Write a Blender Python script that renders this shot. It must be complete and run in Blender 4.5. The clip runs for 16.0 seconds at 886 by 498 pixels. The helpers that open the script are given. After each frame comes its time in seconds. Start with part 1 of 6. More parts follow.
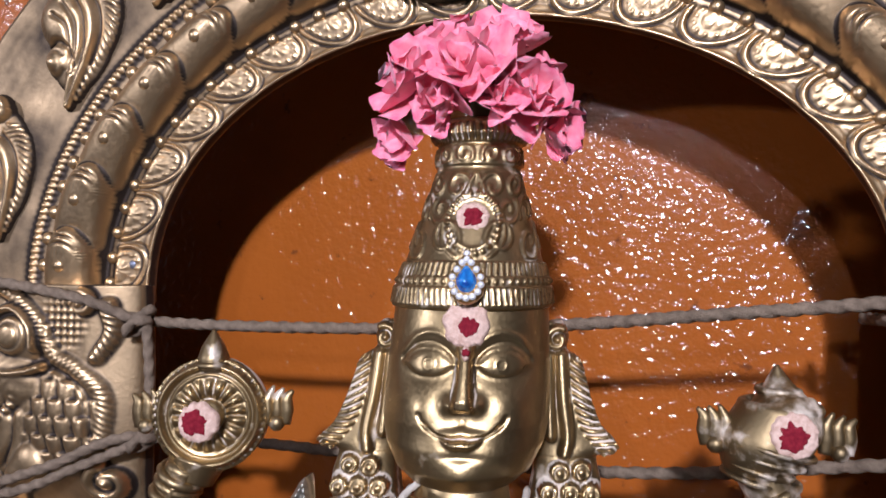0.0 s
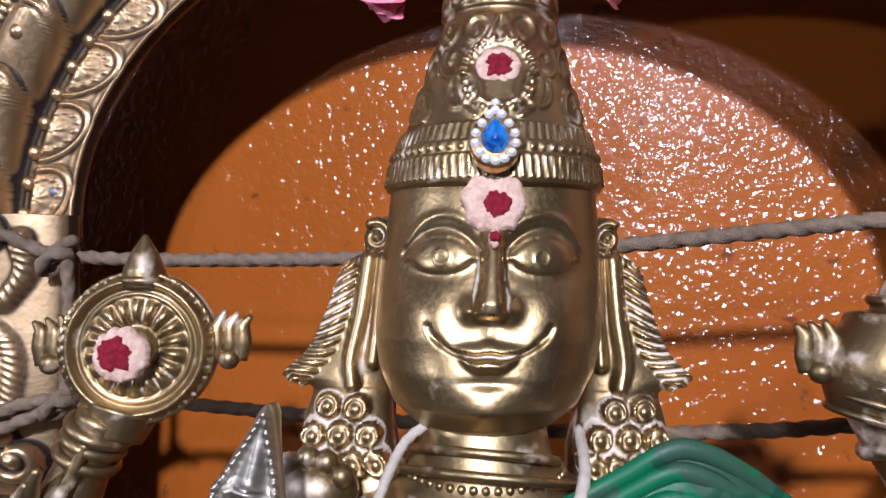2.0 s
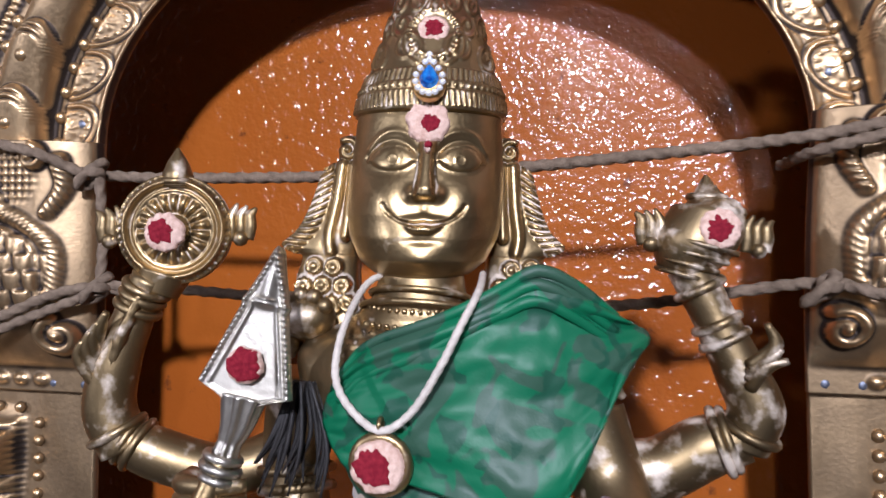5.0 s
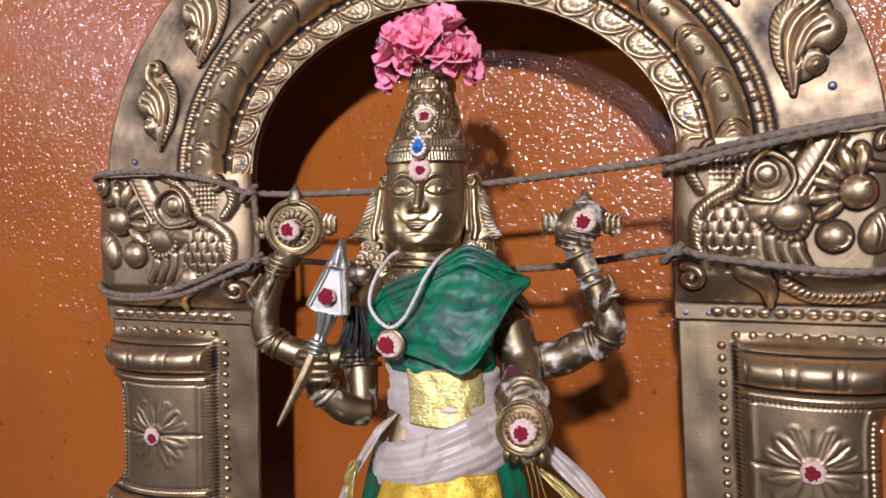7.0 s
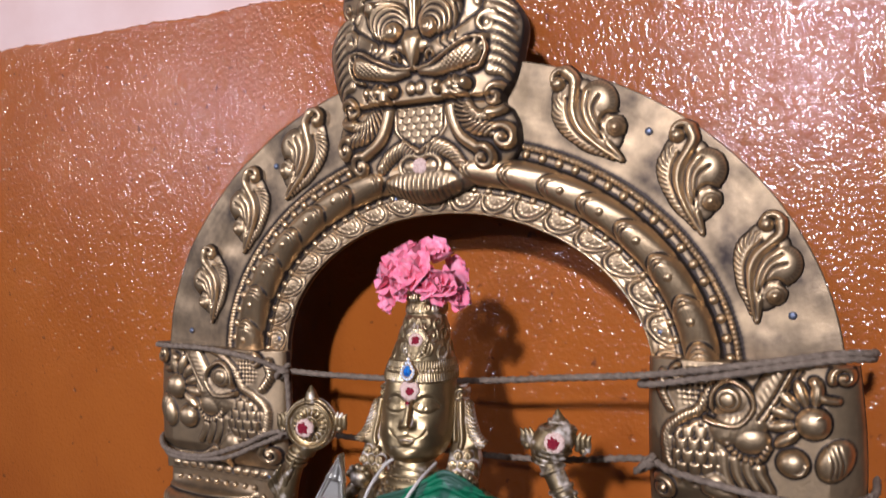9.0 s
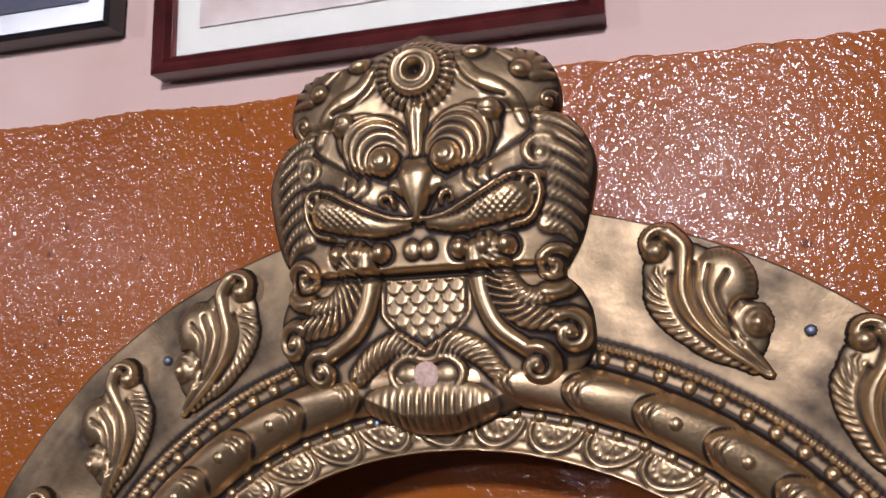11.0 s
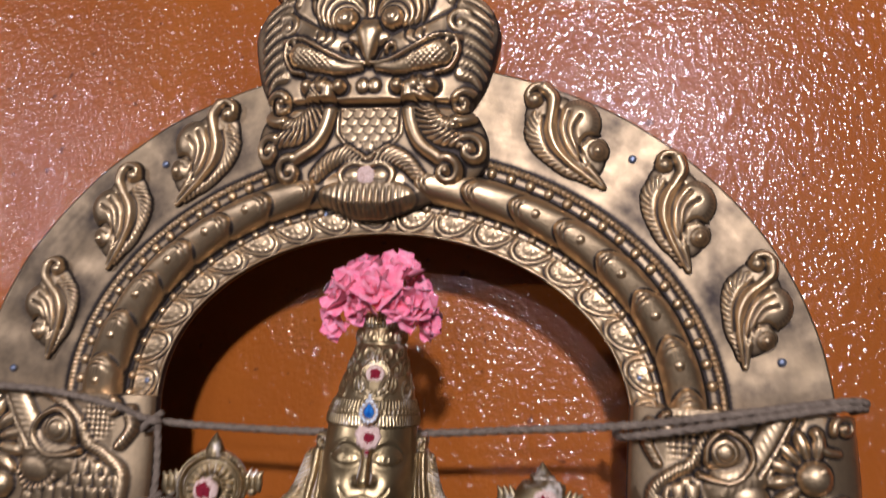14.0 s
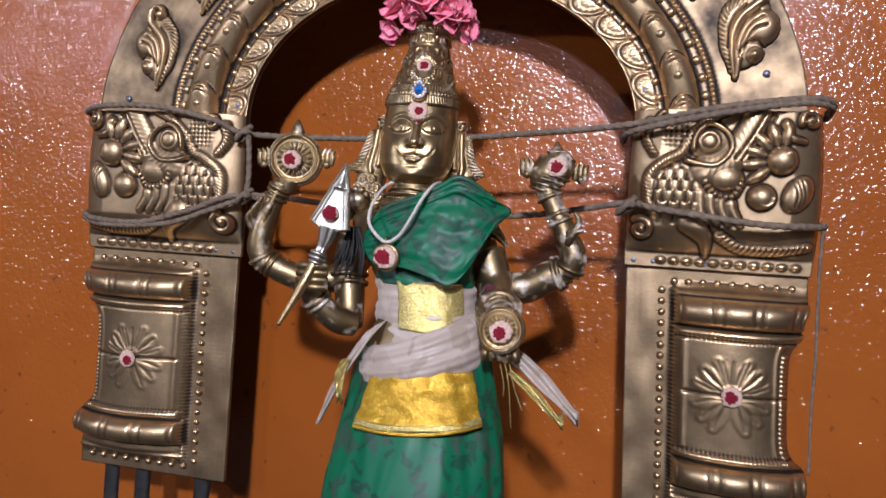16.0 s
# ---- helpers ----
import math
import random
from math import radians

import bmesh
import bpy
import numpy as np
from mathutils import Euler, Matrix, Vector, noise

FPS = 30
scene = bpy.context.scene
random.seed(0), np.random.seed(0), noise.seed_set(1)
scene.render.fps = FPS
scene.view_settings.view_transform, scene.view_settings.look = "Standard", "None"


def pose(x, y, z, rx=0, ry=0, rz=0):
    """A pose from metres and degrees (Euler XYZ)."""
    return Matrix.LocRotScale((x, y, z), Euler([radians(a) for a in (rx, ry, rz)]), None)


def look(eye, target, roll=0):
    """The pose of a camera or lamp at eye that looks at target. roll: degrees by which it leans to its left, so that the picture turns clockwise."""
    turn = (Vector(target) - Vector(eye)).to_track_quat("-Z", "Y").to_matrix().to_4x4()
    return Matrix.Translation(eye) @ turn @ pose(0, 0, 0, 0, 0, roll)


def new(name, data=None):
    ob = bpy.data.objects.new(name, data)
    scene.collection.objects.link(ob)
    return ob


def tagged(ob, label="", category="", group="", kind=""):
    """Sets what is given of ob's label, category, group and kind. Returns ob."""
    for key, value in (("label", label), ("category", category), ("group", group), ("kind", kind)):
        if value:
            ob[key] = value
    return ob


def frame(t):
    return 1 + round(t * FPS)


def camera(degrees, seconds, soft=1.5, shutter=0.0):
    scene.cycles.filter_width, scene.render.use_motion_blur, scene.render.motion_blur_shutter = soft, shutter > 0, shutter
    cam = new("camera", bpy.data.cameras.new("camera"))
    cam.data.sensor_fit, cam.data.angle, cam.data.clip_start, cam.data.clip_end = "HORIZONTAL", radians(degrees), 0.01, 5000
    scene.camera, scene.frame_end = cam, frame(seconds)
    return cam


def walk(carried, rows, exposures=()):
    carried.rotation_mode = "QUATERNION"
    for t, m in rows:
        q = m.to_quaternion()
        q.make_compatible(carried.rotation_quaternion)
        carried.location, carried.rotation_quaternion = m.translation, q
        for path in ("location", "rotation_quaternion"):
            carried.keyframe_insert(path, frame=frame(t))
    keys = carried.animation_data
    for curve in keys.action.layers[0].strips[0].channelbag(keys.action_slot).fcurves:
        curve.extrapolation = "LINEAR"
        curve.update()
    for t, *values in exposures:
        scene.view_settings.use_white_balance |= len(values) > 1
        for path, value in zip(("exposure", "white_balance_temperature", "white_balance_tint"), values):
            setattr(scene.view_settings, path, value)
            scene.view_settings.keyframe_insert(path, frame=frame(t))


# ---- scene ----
cam = camera(61.0, 16.0, soft=1.6, shutter=0.3)
PATH = [
    (0, (0.067, -0.084, 1.206), (-0.459, 1.845, 1.241), 0.4),
    (0.5, (0.062, -0.096, 1.19), (-0.458, 1.835, 1.207), 0.5),
    (1, (0.043, -0.072, 1.17), (-0.444, 1.868, 1.188), 0.5),
    (1.5, (0.036, -0.041, 1.159), (-0.413, 1.908, 1.209), 0.6),
    (2, (0.03, -0.007, 1.16), (-0.4, 1.944, 1.235), 0.5),
    (2.5, (0.024, 0.016, 1.164), (-0.389, 1.972, 1.216), 0.7),
    (3, (0.024, 0.02, 1.166), (-0.364, 1.982, 1.201), 0.9),
    (3.5, (0.031, 0.006, 1.166), (-0.337, 1.972, 1.202), 0.9),
    (4, (0.033, -0.021, 1.155), (-0.317, 1.948, 1.18), 1.3),
    (4.5, (0.038, -0.057, 1.137), (-0.294, 1.915, 1.113), 1.0),
    (5, (0.059, -0.107, 1.132), (-0.281, 1.864, 1.108), 0.9),
    (5.2, (0.072, -0.127, 1.129), (-0.293, 1.84, 1.104), 1.0),
    (7.3, (0.239, -0.36, 1.153), (-0.465, 1.509, 1.04), -0.7),
    (7.5, (0.252, -0.36, 1.156), (-0.464, 1.504, 1.043), -0.4),
    (8, (0.285, -0.357, 1.196), (-0.536, 1.464, 1.092), -1.0),
    (8.5, (0.318, -0.362, 1.25), (-0.59, 1.417, 1.157), -1.6),
    (9, (0.335, -0.383, 1.309), (-0.576, 1.397, 1.306), -1.0),
    (9.5, (0.323, -0.404, 1.344), (-0.532, 1.403, 1.418), -0.1),
    (10, (0.261, -0.337, 1.361), (-0.491, 1.509, 1.528), -0.5),
    (10.2, (0.223, -0.293, 1.371), (-0.503, 1.559, 1.581), -1.0),
    (12.3, (0.018, -0.083, 1.407), (-0.195, 1.866, 1.802), -0.1),
    (12.5, (0.019, -0.092, 1.401), (-0.194, 1.854, 1.806), 0.2),
    (13, (0.034, -0.147, 1.364), (-0.197, 1.8, 1.76), -0.2),
    (13.5, (0.081, -0.224, 1.306), (-0.184, 1.723, 1.675), 2.2),
    (14, (0.144, -0.324, 1.249), (-0.216, 1.627, 1.498), 2.4),
    (14.5, (0.168, -0.402, 1.186), (-0.299, 1.542, 1.266), 3.8),
    (15, (0.17, -0.433, 1.131), (-0.341, 1.501, 1.139), 4.4),
    (15.5, (0.163, -0.409, 1.098), (-0.333, 1.529, 1.052), 3.5),
    (16, (0.19, -0.447, 1.078), (-0.29, 1.494, 1.021), 3.5),
]
walk(cam, [(t, look(eye, target, roll)) for t, eye, target, roll in PATH],
     exposures=((0, 0.22, 6500, 10), (3, 0.36, 6500, 10), (5, 0.36, 6500, 10), (8, 0.16, 6500, 10), (9.5, 0.0, 6500, 10), (10, -0.2, 6500, 10), (12.5, -0.38, 7500, 12), (13.5, -0.28, 7500, 13), (14.2, -0.08, 6500, 10), (16, 0.0, 6500, 10)))

# ---------------- light ----------------
world = bpy.data.worlds.new("room_air")
world.use_nodes = True
world.node_tree.nodes["Background"].inputs[0].default_value = (1.0, 0.85, 0.7, 1)
world.node_tree.nodes["Background"].inputs[1].default_value = 0.0004
scene.world = world
scene.view_settings.exposure = 0.0


def bulb_light(name, place, watts, radius, colour):
    data = bpy.data.lights.new(name, "POINT")
    data.energy, data.shadow_soft_size, data.color = watts, radius, colour
    ob = new(name, data)
    ob.location = place
    return ob


bulb_light("bulb_light", (0.36, -2.22, 2.20), 290, 0.07, (0.94, 0.97, 1.18))
bulb_light("bulb_light", (-0.08, -2.30, 1.86), 32, 0.045, (0.94, 0.98, 1.22))
bulb_light("bulb_light", (-2.60, -2.10, 2.02), 96, 0.06, (0.94, 0.98, 1.24))


# ---------------- materials ----------------
class Mat:
    """A node material with short ways to add nodes."""

    def __init__(self, name, rough=0.5, metal=0.0, spec=0.5):
        self.m = bpy.data.materials.new(name)
        self.m.use_nodes = True
        self.t = self.m.node_tree
        self.b = self.t.nodes["Principled BSDF"]
        self.b.inputs["Roughness"].default_value = rough
        self.b.inputs["Metallic"].default_value = metal
        self.b.inputs["Specular IOR Level"].default_value = spec
        self.co = self.t.nodes.new("ShaderNodeTexCoord").outputs["Object"]

    def put(self, key, v):
        if isinstance(v, (int, float, tuple)):
            self.b.inputs[key].default_value = v if not isinstance(v, tuple) else (*v, 1)
        else:
            self.t.links.new(v, self.b.inputs[key])
        return self

    def noise(self, scale, detail=4.0, rough=0.55, dist=0.0):
        n = self.t.nodes.new("ShaderNodeTexNoise")
        n.inputs["Scale"].default_value, n.inputs["Detail"].default_value = scale, detail
        n.inputs["Roughness"].default_value, n.inputs["Distortion"].default_value = rough, dist
        self.t.links.new(self.co, n.inputs["Vector"])
        return n.outputs["Fac"]

    def cells(self, scale, feature="F1", smooth=False):
        n = self.t.nodes.new("ShaderNodeTexVoronoi")
        n.feature = "SMOOTH_F1" if smooth else feature
        n.inputs["Scale"].default_value = scale
        self.t.links.new(self.co, n.inputs["Vector"])
        return n.outputs["Distance"]

    def ramp(self, fac, *stops):
        n = self.t.nodes.new("ShaderNodeValToRGB")
        r = n.color_ramp
        while len(r.elements) < len(stops):
            r.elements.new(0.5)
        for e, (p, c) in zip(r.elements, stops):
            e.position = p
            e.color = (c, c, c, 1) if isinstance(c, (int, float)) else (*c, 1)
        self.t.links.new(fac, n.inputs["Fac"])
        return n.outputs["Color"]

    def mix(self, fac, a, b, kind="MIX"):
        n = self.t.nodes.new("ShaderNodeMix")
        n.data_type, n.blend_type = "RGBA", kind
        for i, v in ((0, fac), (6, a), (7, b)):
            if isinstance(v, (int, float)):
                n.inputs[i].default_value = v if i == 0 else (v, v, v, 1)
            elif isinstance(v, tuple):
                n.inputs[i].default_value = (*v, 1)
            else:
                self.t.links.new(v, n.inputs[i])
        return n.outputs[2]

    def math(self, op, a, b=0.0):
        n = self.t.nodes.new("ShaderNodeMath")
        n.operation = op
        for i, v in ((0, a), (1, b)):
            if isinstance(v, (int, float)):
                n.inputs[i].default_value = v
            else:
                self.t.links.new(v, n.inputs[i])
        return n.outputs[0]

    def attr(self, name):
        n = self.t.nodes.new("ShaderNodeAttribute")
        n.attribute_name = name
        return n.outputs["Fac"]

    def random(self):
        return self.t.nodes.new("ShaderNodeObjectInfo").outputs["Random"]

    def bump(self, height, strength, distance):
        n = self.t.nodes.new("ShaderNodeBump")
        n.inputs["Strength"].default_value, n.inputs["Distance"].default_value = strength, distance
        self.t.links.new(height, n.inputs["Height"])
        self.t.links.new(n.outputs[0], self.b.inputs["Normal"])
        return self


def brass(name, light, dark, rough, grime, chalk=0.0, grain=420.0, relief=0.20, body=1.0):
    """Old brass: bright where rubbed, brown-black in the hollows of its own casting ('worn' is the tarnish laid down in the relief)."""
    k = Mat(name, rough, body)
    big, fine = k.noise(22, 5), k.noise(grain, 3)
    base = k.mix(k.ramp(big, (0.32, 0), (0.7, 1)), tuple(0.80 * c for c in light), light)
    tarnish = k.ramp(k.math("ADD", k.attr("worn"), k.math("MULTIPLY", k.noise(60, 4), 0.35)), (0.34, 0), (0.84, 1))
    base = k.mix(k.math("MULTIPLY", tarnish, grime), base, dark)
    if chalk:
        white = k.ramp(k.math("ADD", k.math("MULTIPLY", k.attr("worn"), 0.75), k.noise(75, 5)), (0.85, 0), (1.0, 1))
        white = k.math("MULTIPLY", white, chalk)
        base = k.mix(white, base, (0.72, 0.62, 0.52))
        k.put("Metallic", k.math("MULTIPLY", k.math("SUBTRACT", 1.0, white), body))
    k.put("Base Color", base)
    k.put("Roughness", k.mix(tarnish, k.ramp(fine, (0.3, rough - 0.06), (0.7, rough + 0.07)), rough + 0.26))
    k.bump(k.mix(0.35, fine, k.noise(90, 4)), relief, 0.0012)
    return k.m


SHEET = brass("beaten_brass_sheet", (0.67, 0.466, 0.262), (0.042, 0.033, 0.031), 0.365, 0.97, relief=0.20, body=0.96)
CAST = brass("polished_cast_brass", (0.52, 0.372, 0.190), (0.060, 0.045, 0.030), 0.30, 0.92, 0.85, 700, 0.12, 0.97)


def paint_mat():
    k = Mat("orange_enamel_on_rough_plaster", 0.2, 0.0, 0.07)
    tone = k.noise(5, 5)
    col = k.mix(k.ramp(tone, (0.3, 0), (0.75, 1)), (0.33, 0.082, 0.012), (0.40, 0.108, 0.016))
    col = k.mix(k.ramp(k.noise(2.2, 3), (0.55, 0), (0.8, 0.55)), col, (0.27, 0.058, 0.010))
    pit = k.ramp(k.noise(55, 4), (0.66, 0), (0.72, 0.75))
    col = k.mix(pit, col, (0.10, 0.03, 0.012))
    k.put("Base Color", col)
    k.put("Roughness", k.ramp(k.noise(38, 3), (0.3, 0.30), (0.7, 0.40)))
    # smooth body colour under a hard clear gloss that lies in fine lumps
    k.bump(k.noise(70, 3, 0.5), 0.45, 0.0012)
    gloss = k.t.nodes.new("ShaderNodeBump")
    gloss.inputs["Strength"].default_value, gloss.inputs["Distance"].default_value = 1.0, 0.0025
    k.t.links.new(k.mix(0.25, k.noise(200, 1.0, 0.45), k.noise(80, 2, 0.5)), gloss.inputs["Height"])
    k.t.links.new(gloss.outputs[0], k.b.inputs["Coat Normal"])
    k.b.inputs["Coat Weight"].default_value = 1.0
    k.b.inputs["Coat Roughness"].default_value = 0.11
    k.b.inputs["Coat IOR"].default_value = 1.55
    return k.m


ORANGE = paint_mat()


def plaster_mat(name, a, b):
    k = Mat(name, 0.75, 0.0, 0.3)
    k.put("Base Color", k.mix(k.ramp(k.noise(6, 6), (0.3, 0), (0.7, 1)), a, b))
    k.bump(k.mix(0.4, k.noise(40, 5), k.noise(300, 3)), 0.35, 0.002)
    return k.m


PINK = plaster_mat("pink_limewash", (0.66, 0.44, 0.37), (0.74, 0.53, 0.46))
# for the unseen room shell and shelf: near black, so little light bounces back
ROOM = plaster_mat("low_bounce_plaster", (0.035, 0.03, 0.028), (0.05, 0.042, 0.038))
STONE = plaster_mat("low_bounce_stone", (0.030, 0.026, 0.024), (0.055, 0.047, 0.042))


def simple(name, a, b, rough, scale=60.0, metal=0.0, bump=0.2, dist=0.0008, spec=0.5):
    k = Mat(name, rough, metal, spec)
    n = k.noise(scale, 5)
    k.put("Base Color", k.mix(k.ramp(n, (0.3, 0), (0.7, 1)), a, b))
    k.bump(k.noise(scale * 6, 3), bump, dist)
    return k.m


ROPE = simple("grimy_jute_rope", (0.125, 0.090, 0.064), (0.245, 0.182, 0.130), 0.9, 180, 0, 0.6, 0.0012, 0.15)
IRON = simple("blackened_iron", (0.03, 0.03, 0.032), (0.07, 0.065, 0.06), 0.55, 70, 0.6)
WOOD = simple("dark_red_varnished_wood", (0.060, 0.012, 0.012), (0.12, 0.022, 0.02), 0.22, 25)
BLACKW = simple("black_painted_wood", (0.015, 0.013, 0.014), (0.03, 0.025, 0.026), 0.35, 25)
MOUNT = simple("cream_picture_mount", (0.34, 0.33, 0.29), (0.40, 0.39, 0.34), 0.8, 12)
PRINT = simple("faded_dark_print", (0.012, 0.012, 0.02), (0.03, 0.03, 0.05), 0.5, 9)
PALE = simple("pale_grey_print", (0.35, 0.35, 0.35), (0.5, 0.5, 0.5), 0.6, 9)
PICTURE = simple("faded_colour_print", (0.40, 0.36, 0.33), (0.22, 0.16, 0.14), 0.5, 14)
RIVET = simple("dull_iron_rivet", (0.10, 0.11, 0.14), (0.20, 0.22, 0.28), 0.45, 200, 0.8)


def glass_mat():
    k = Mat("picture_glass", 0.03, 0.0, 0.5)
    k.put("Base Color", (1.0, 1.0, 1.0))
    k.b.inputs["Transmission Weight"].default_value = 1.0
    k.b.inputs["IOR"].default_value = 1.45
    return k.m


GLASS = glass_mat()


# ---------------- mesh helpers ----------------
def mesh_of(name, verts, faces, mats=(), smooth=True, worn=None):
    me = bpy.data.meshes.new(name)
    me.from_pydata([tuple(v) for v in verts], [], [tuple(f) for f in faces])
    for m in mats:
        me.materials.append(m)
    if smooth:
        me.shade_smooth()
    at = me.attributes.new("worn", "FLOAT", "POINT")
    at.data.foreach_set("value", np.zeros(len(verts), dtype=np.float32) if worn is None else np.asarray(worn, dtype=np.float32))
    me.update()
    return me


def part(name, me, parent=None, label=""):
    ob = new(name, me)
    if parent is not None:
        ob.parent = parent
    return tagged(ob, label=label)


def bm_mesh(name, bm, mat, smooth=True):
    bmesh.ops.recalc_face_normals(bm, faces=bm.faces)
    me = bpy.data.meshes.new(name)
    bm.to_mesh(me)
    bm.free()
    me.materials.append(mat)
    if smooth:
        me.shade_smooth()
    return me


def thing(name, label, category, place=(0, 0, 0), group="", kind=""):
    ob = new(name)
    ob.empty_display_size = 0.02
    ob.location = place
    return tagged(ob, label, category, group, kind)


def box_bm(x0, x1, y0, y1, z0, z1, bevel=0.0):
    bm = bmesh.new()
    bmesh.ops.create_cube(bm, size=1)
    for v in bm.verts:
        v.co = ((x0 + x1) / 2 + v.co.x * (x1 - x0), (y0 + y1) / 2 + v.co.y * (y1 - y0), (z0 + z1) / 2 + v.co.z * (z1 - z0))
    if bevel:
        bmesh.ops.bevel(bm, geom=list(bm.edges), offset=bevel, segments=2, affect="EDGES")
    return bm


def box(name, mat, *ends, parent=None, bevel=0.0, label=""):
    return part(name, bm_mesh(name, box_bm(*ends, bevel), mat, False), parent, label)


def lattice(nu, nv, closed_u=False):
    """Faces of a grid of nu x nv points, v running fastest."""
    f = []
    for i in range(nu if closed_u else nu - 1):
        j = (i + 1) % nu
        for k in range(nv - 1):
            f.append((i * nv + k, j * nv + k, j * nv + k + 1, i * nv + k + 1))
    return f


def blur(h):
    p = np.pad(h, 1, mode="edge")
    return (p[:-2, 1:-1] + p[2:, 1:-1] + p[1:-1, :-2] + p[1:-1, 2:] + 4 * p[1:-1, 1:-1]) / 8


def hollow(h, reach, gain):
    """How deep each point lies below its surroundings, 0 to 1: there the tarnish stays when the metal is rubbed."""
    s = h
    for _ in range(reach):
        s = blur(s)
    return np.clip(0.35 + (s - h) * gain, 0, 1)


class Relief:
    """Beaten ornament on a sheet: heights over the points (X, Z)."""

    def __init__(self, X, Z, H=None):
        self.X, self.Z = X, Z
        self.H = np.zeros_like(X) if H is None else H
        self.G = None

    def under(self, base):
        """What ornament is laid on: a set height, or the swelling ground G with what base adds above it."""
        return base if self.G is None else self.G + max(base - 0.018, 0.0)

    def near(self, pts):
        p = np.asarray(pts, float)
        seg = np.hypot(*np.diff(p, axis=0).T)
        s = np.concatenate([[0], np.cumsum(seg)])
        best, at, side = np.full(self.X.shape, 1e9), np.zeros(self.X.shape), np.zeros(self.X.shape)
        for i in range(len(p) - 1):
            d = p[i + 1] - p[i]
            L = max(seg[i], 1e-9)
            ux, uz = d / L
            ax, az = self.X - p[i, 0], self.Z - p[i, 1]
            t = np.clip(ax * ux + az * uz, 0, L)
            q = np.hypot(ax - t * ux, az - t * uz)
            m = q < best
            best = np.where(m, q, best)
            at = np.where(m, s[i] + t, at)
            side = np.where(m, ax * uz - az * ux, side)
        return best, at, s[-1], side

    def ridge(self, pts, w0, w1, h, comb=0.0, pitch=0.004, base=0.0, slant=0.6, power=0.5):
        d, s, L, side = self.near(pts)
        w = w0 + (w1 - w0) * s / L
        q = 1 - (d / w) ** 2
        prof = np.clip(q, 0, 1) ** power * (0.55 + 0.45 * np.minimum(w / max(w0, w1), 1))
        if comb:
            prof = prof * (1 - comb * (0.5 + 0.5 * np.cos(2 * np.pi * (s + slant * side) / pitch)))
        self.H = np.where(q > 0, np.maximum(self.H, self.under(base) + h * prof), self.H)
        return self

    def groove(self, pts, w, depth):
        d = self.near(pts)[0]
        self.H = self.H - depth * np.exp(-((d / w) ** 2))
        return self

    def dome(self, c, rx, rz, h, turn=0.0, base=0.0, power=0.5):
        a = radians(turn)
        u, v = self.X - c[0], self.Z - c[1]
        u, v = u * math.cos(a) + v * math.sin(a), -u * math.sin(a) + v * math.cos(a)
        q = 1 - (u / rx) ** 2 - (v / rz) ** 2
        self.H = np.where(q > 0, np.maximum(self.H, self.under(base) + h * np.clip(q, 0, 1) ** power), self.H)
        return self

    def swell(self, c, rx, rz, h):
        q = ((self.X - c[0]) / rx) ** 2 + ((self.Z - c[1]) / rz) ** 2
        self.H = self.H + h * np.exp(-q)
        return self

    def ring(self, c, r, w, h):
        d = np.abs(np.hypot(self.X - c[0], self.Z - c[1]) - r)
        self.H = self.H + h * np.exp(-((d / w) ** 2))
        return self

    def curl(self, c, r, start, turns, w, h, base=0.0, ball=True, flip=1):
        """A scroll that winds in to a round eye."""
        n = 26
        pts = []
        for i in range(n):
            k = i / (n - 1)
            a = radians(start) + flip * 2 * math.pi * turns * k
            rr = r * (1 - 0.72 * k)
            pts.append((c[0] + rr * math.cos(a), c[1] + rr * math.sin(a)))
        self.ridge(pts, w, w * 0.7, h, base=base)
        if ball:
            self.dome(c, r * 0.42, r * 0.42, h * 1.15, base=base)
        return self

    def shift(self, f):
        self.H = self.H + f
        return self


def sheet(name, X, Z, H, y, mat, parent, rim=0.012, gain=900.0, reach=5, label="", lean=None, stain=0.0):
    """A beaten sheet, its front at y - H, its edges folded back by rim."""
    nu, nv = X.shape
    Y = (y if lean is None else y + lean(X, Z)) - H
    verts = np.stack([X.ravel(), Y.ravel(), Z.ravel()], 1)
    faces = lattice(nu, nv)
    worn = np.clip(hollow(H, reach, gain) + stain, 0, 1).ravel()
    loop = [i * nv for i in range(nu)] + [(nu - 1) * nv + k for k in range(1, nv)] + [i * nv + nv - 1 for i in range(nu - 2, -1, -1)] + list(range(nv - 2, 0, -1))
    back = verts[loop].copy()
    back[:, 1] = np.max(Y) + rim
    n = len(verts)
    m = len(loop)
    faces += [(loop[i], n + i, n + (i + 1) % m, loop[(i + 1) % m]) for i in range(m)]
    me = mesh_of(name, np.concatenate([verts, back]), faces, (mat,), True, np.concatenate([worn, np.full(m, 0.5)]))
    bm = bmesh.new()
    bm.from_mesh(me)
    bmesh.ops.recalc_face_normals(bm, faces=bm.faces)
    bm.to_mesh(me)
    bm.free()
    return part(name, me, parent, label)


def smoothline(pts, n):
    """n points on a smooth line through pts (Catmull-Rom), in any dimension."""
    p = np.asarray(pts, float)
    p = np.concatenate([[2 * p[0] - p[1]], p, [2 * p[-1] - p[-2]]])
    out = []
    m = len(p) - 3
    for k in np.linspace(0, m, n):
        i = min(int(k), m - 1)
        t = k - i
        a, b, c, d = p[i:i + 4]
        out.append(0.5 * ((2 * b) + (c - a) * t + (2 * a - 5 * b + 4 * c - d) * t * t + (3 * b - a - 3 * c + d) * t ** 3))
    return np.array(out)


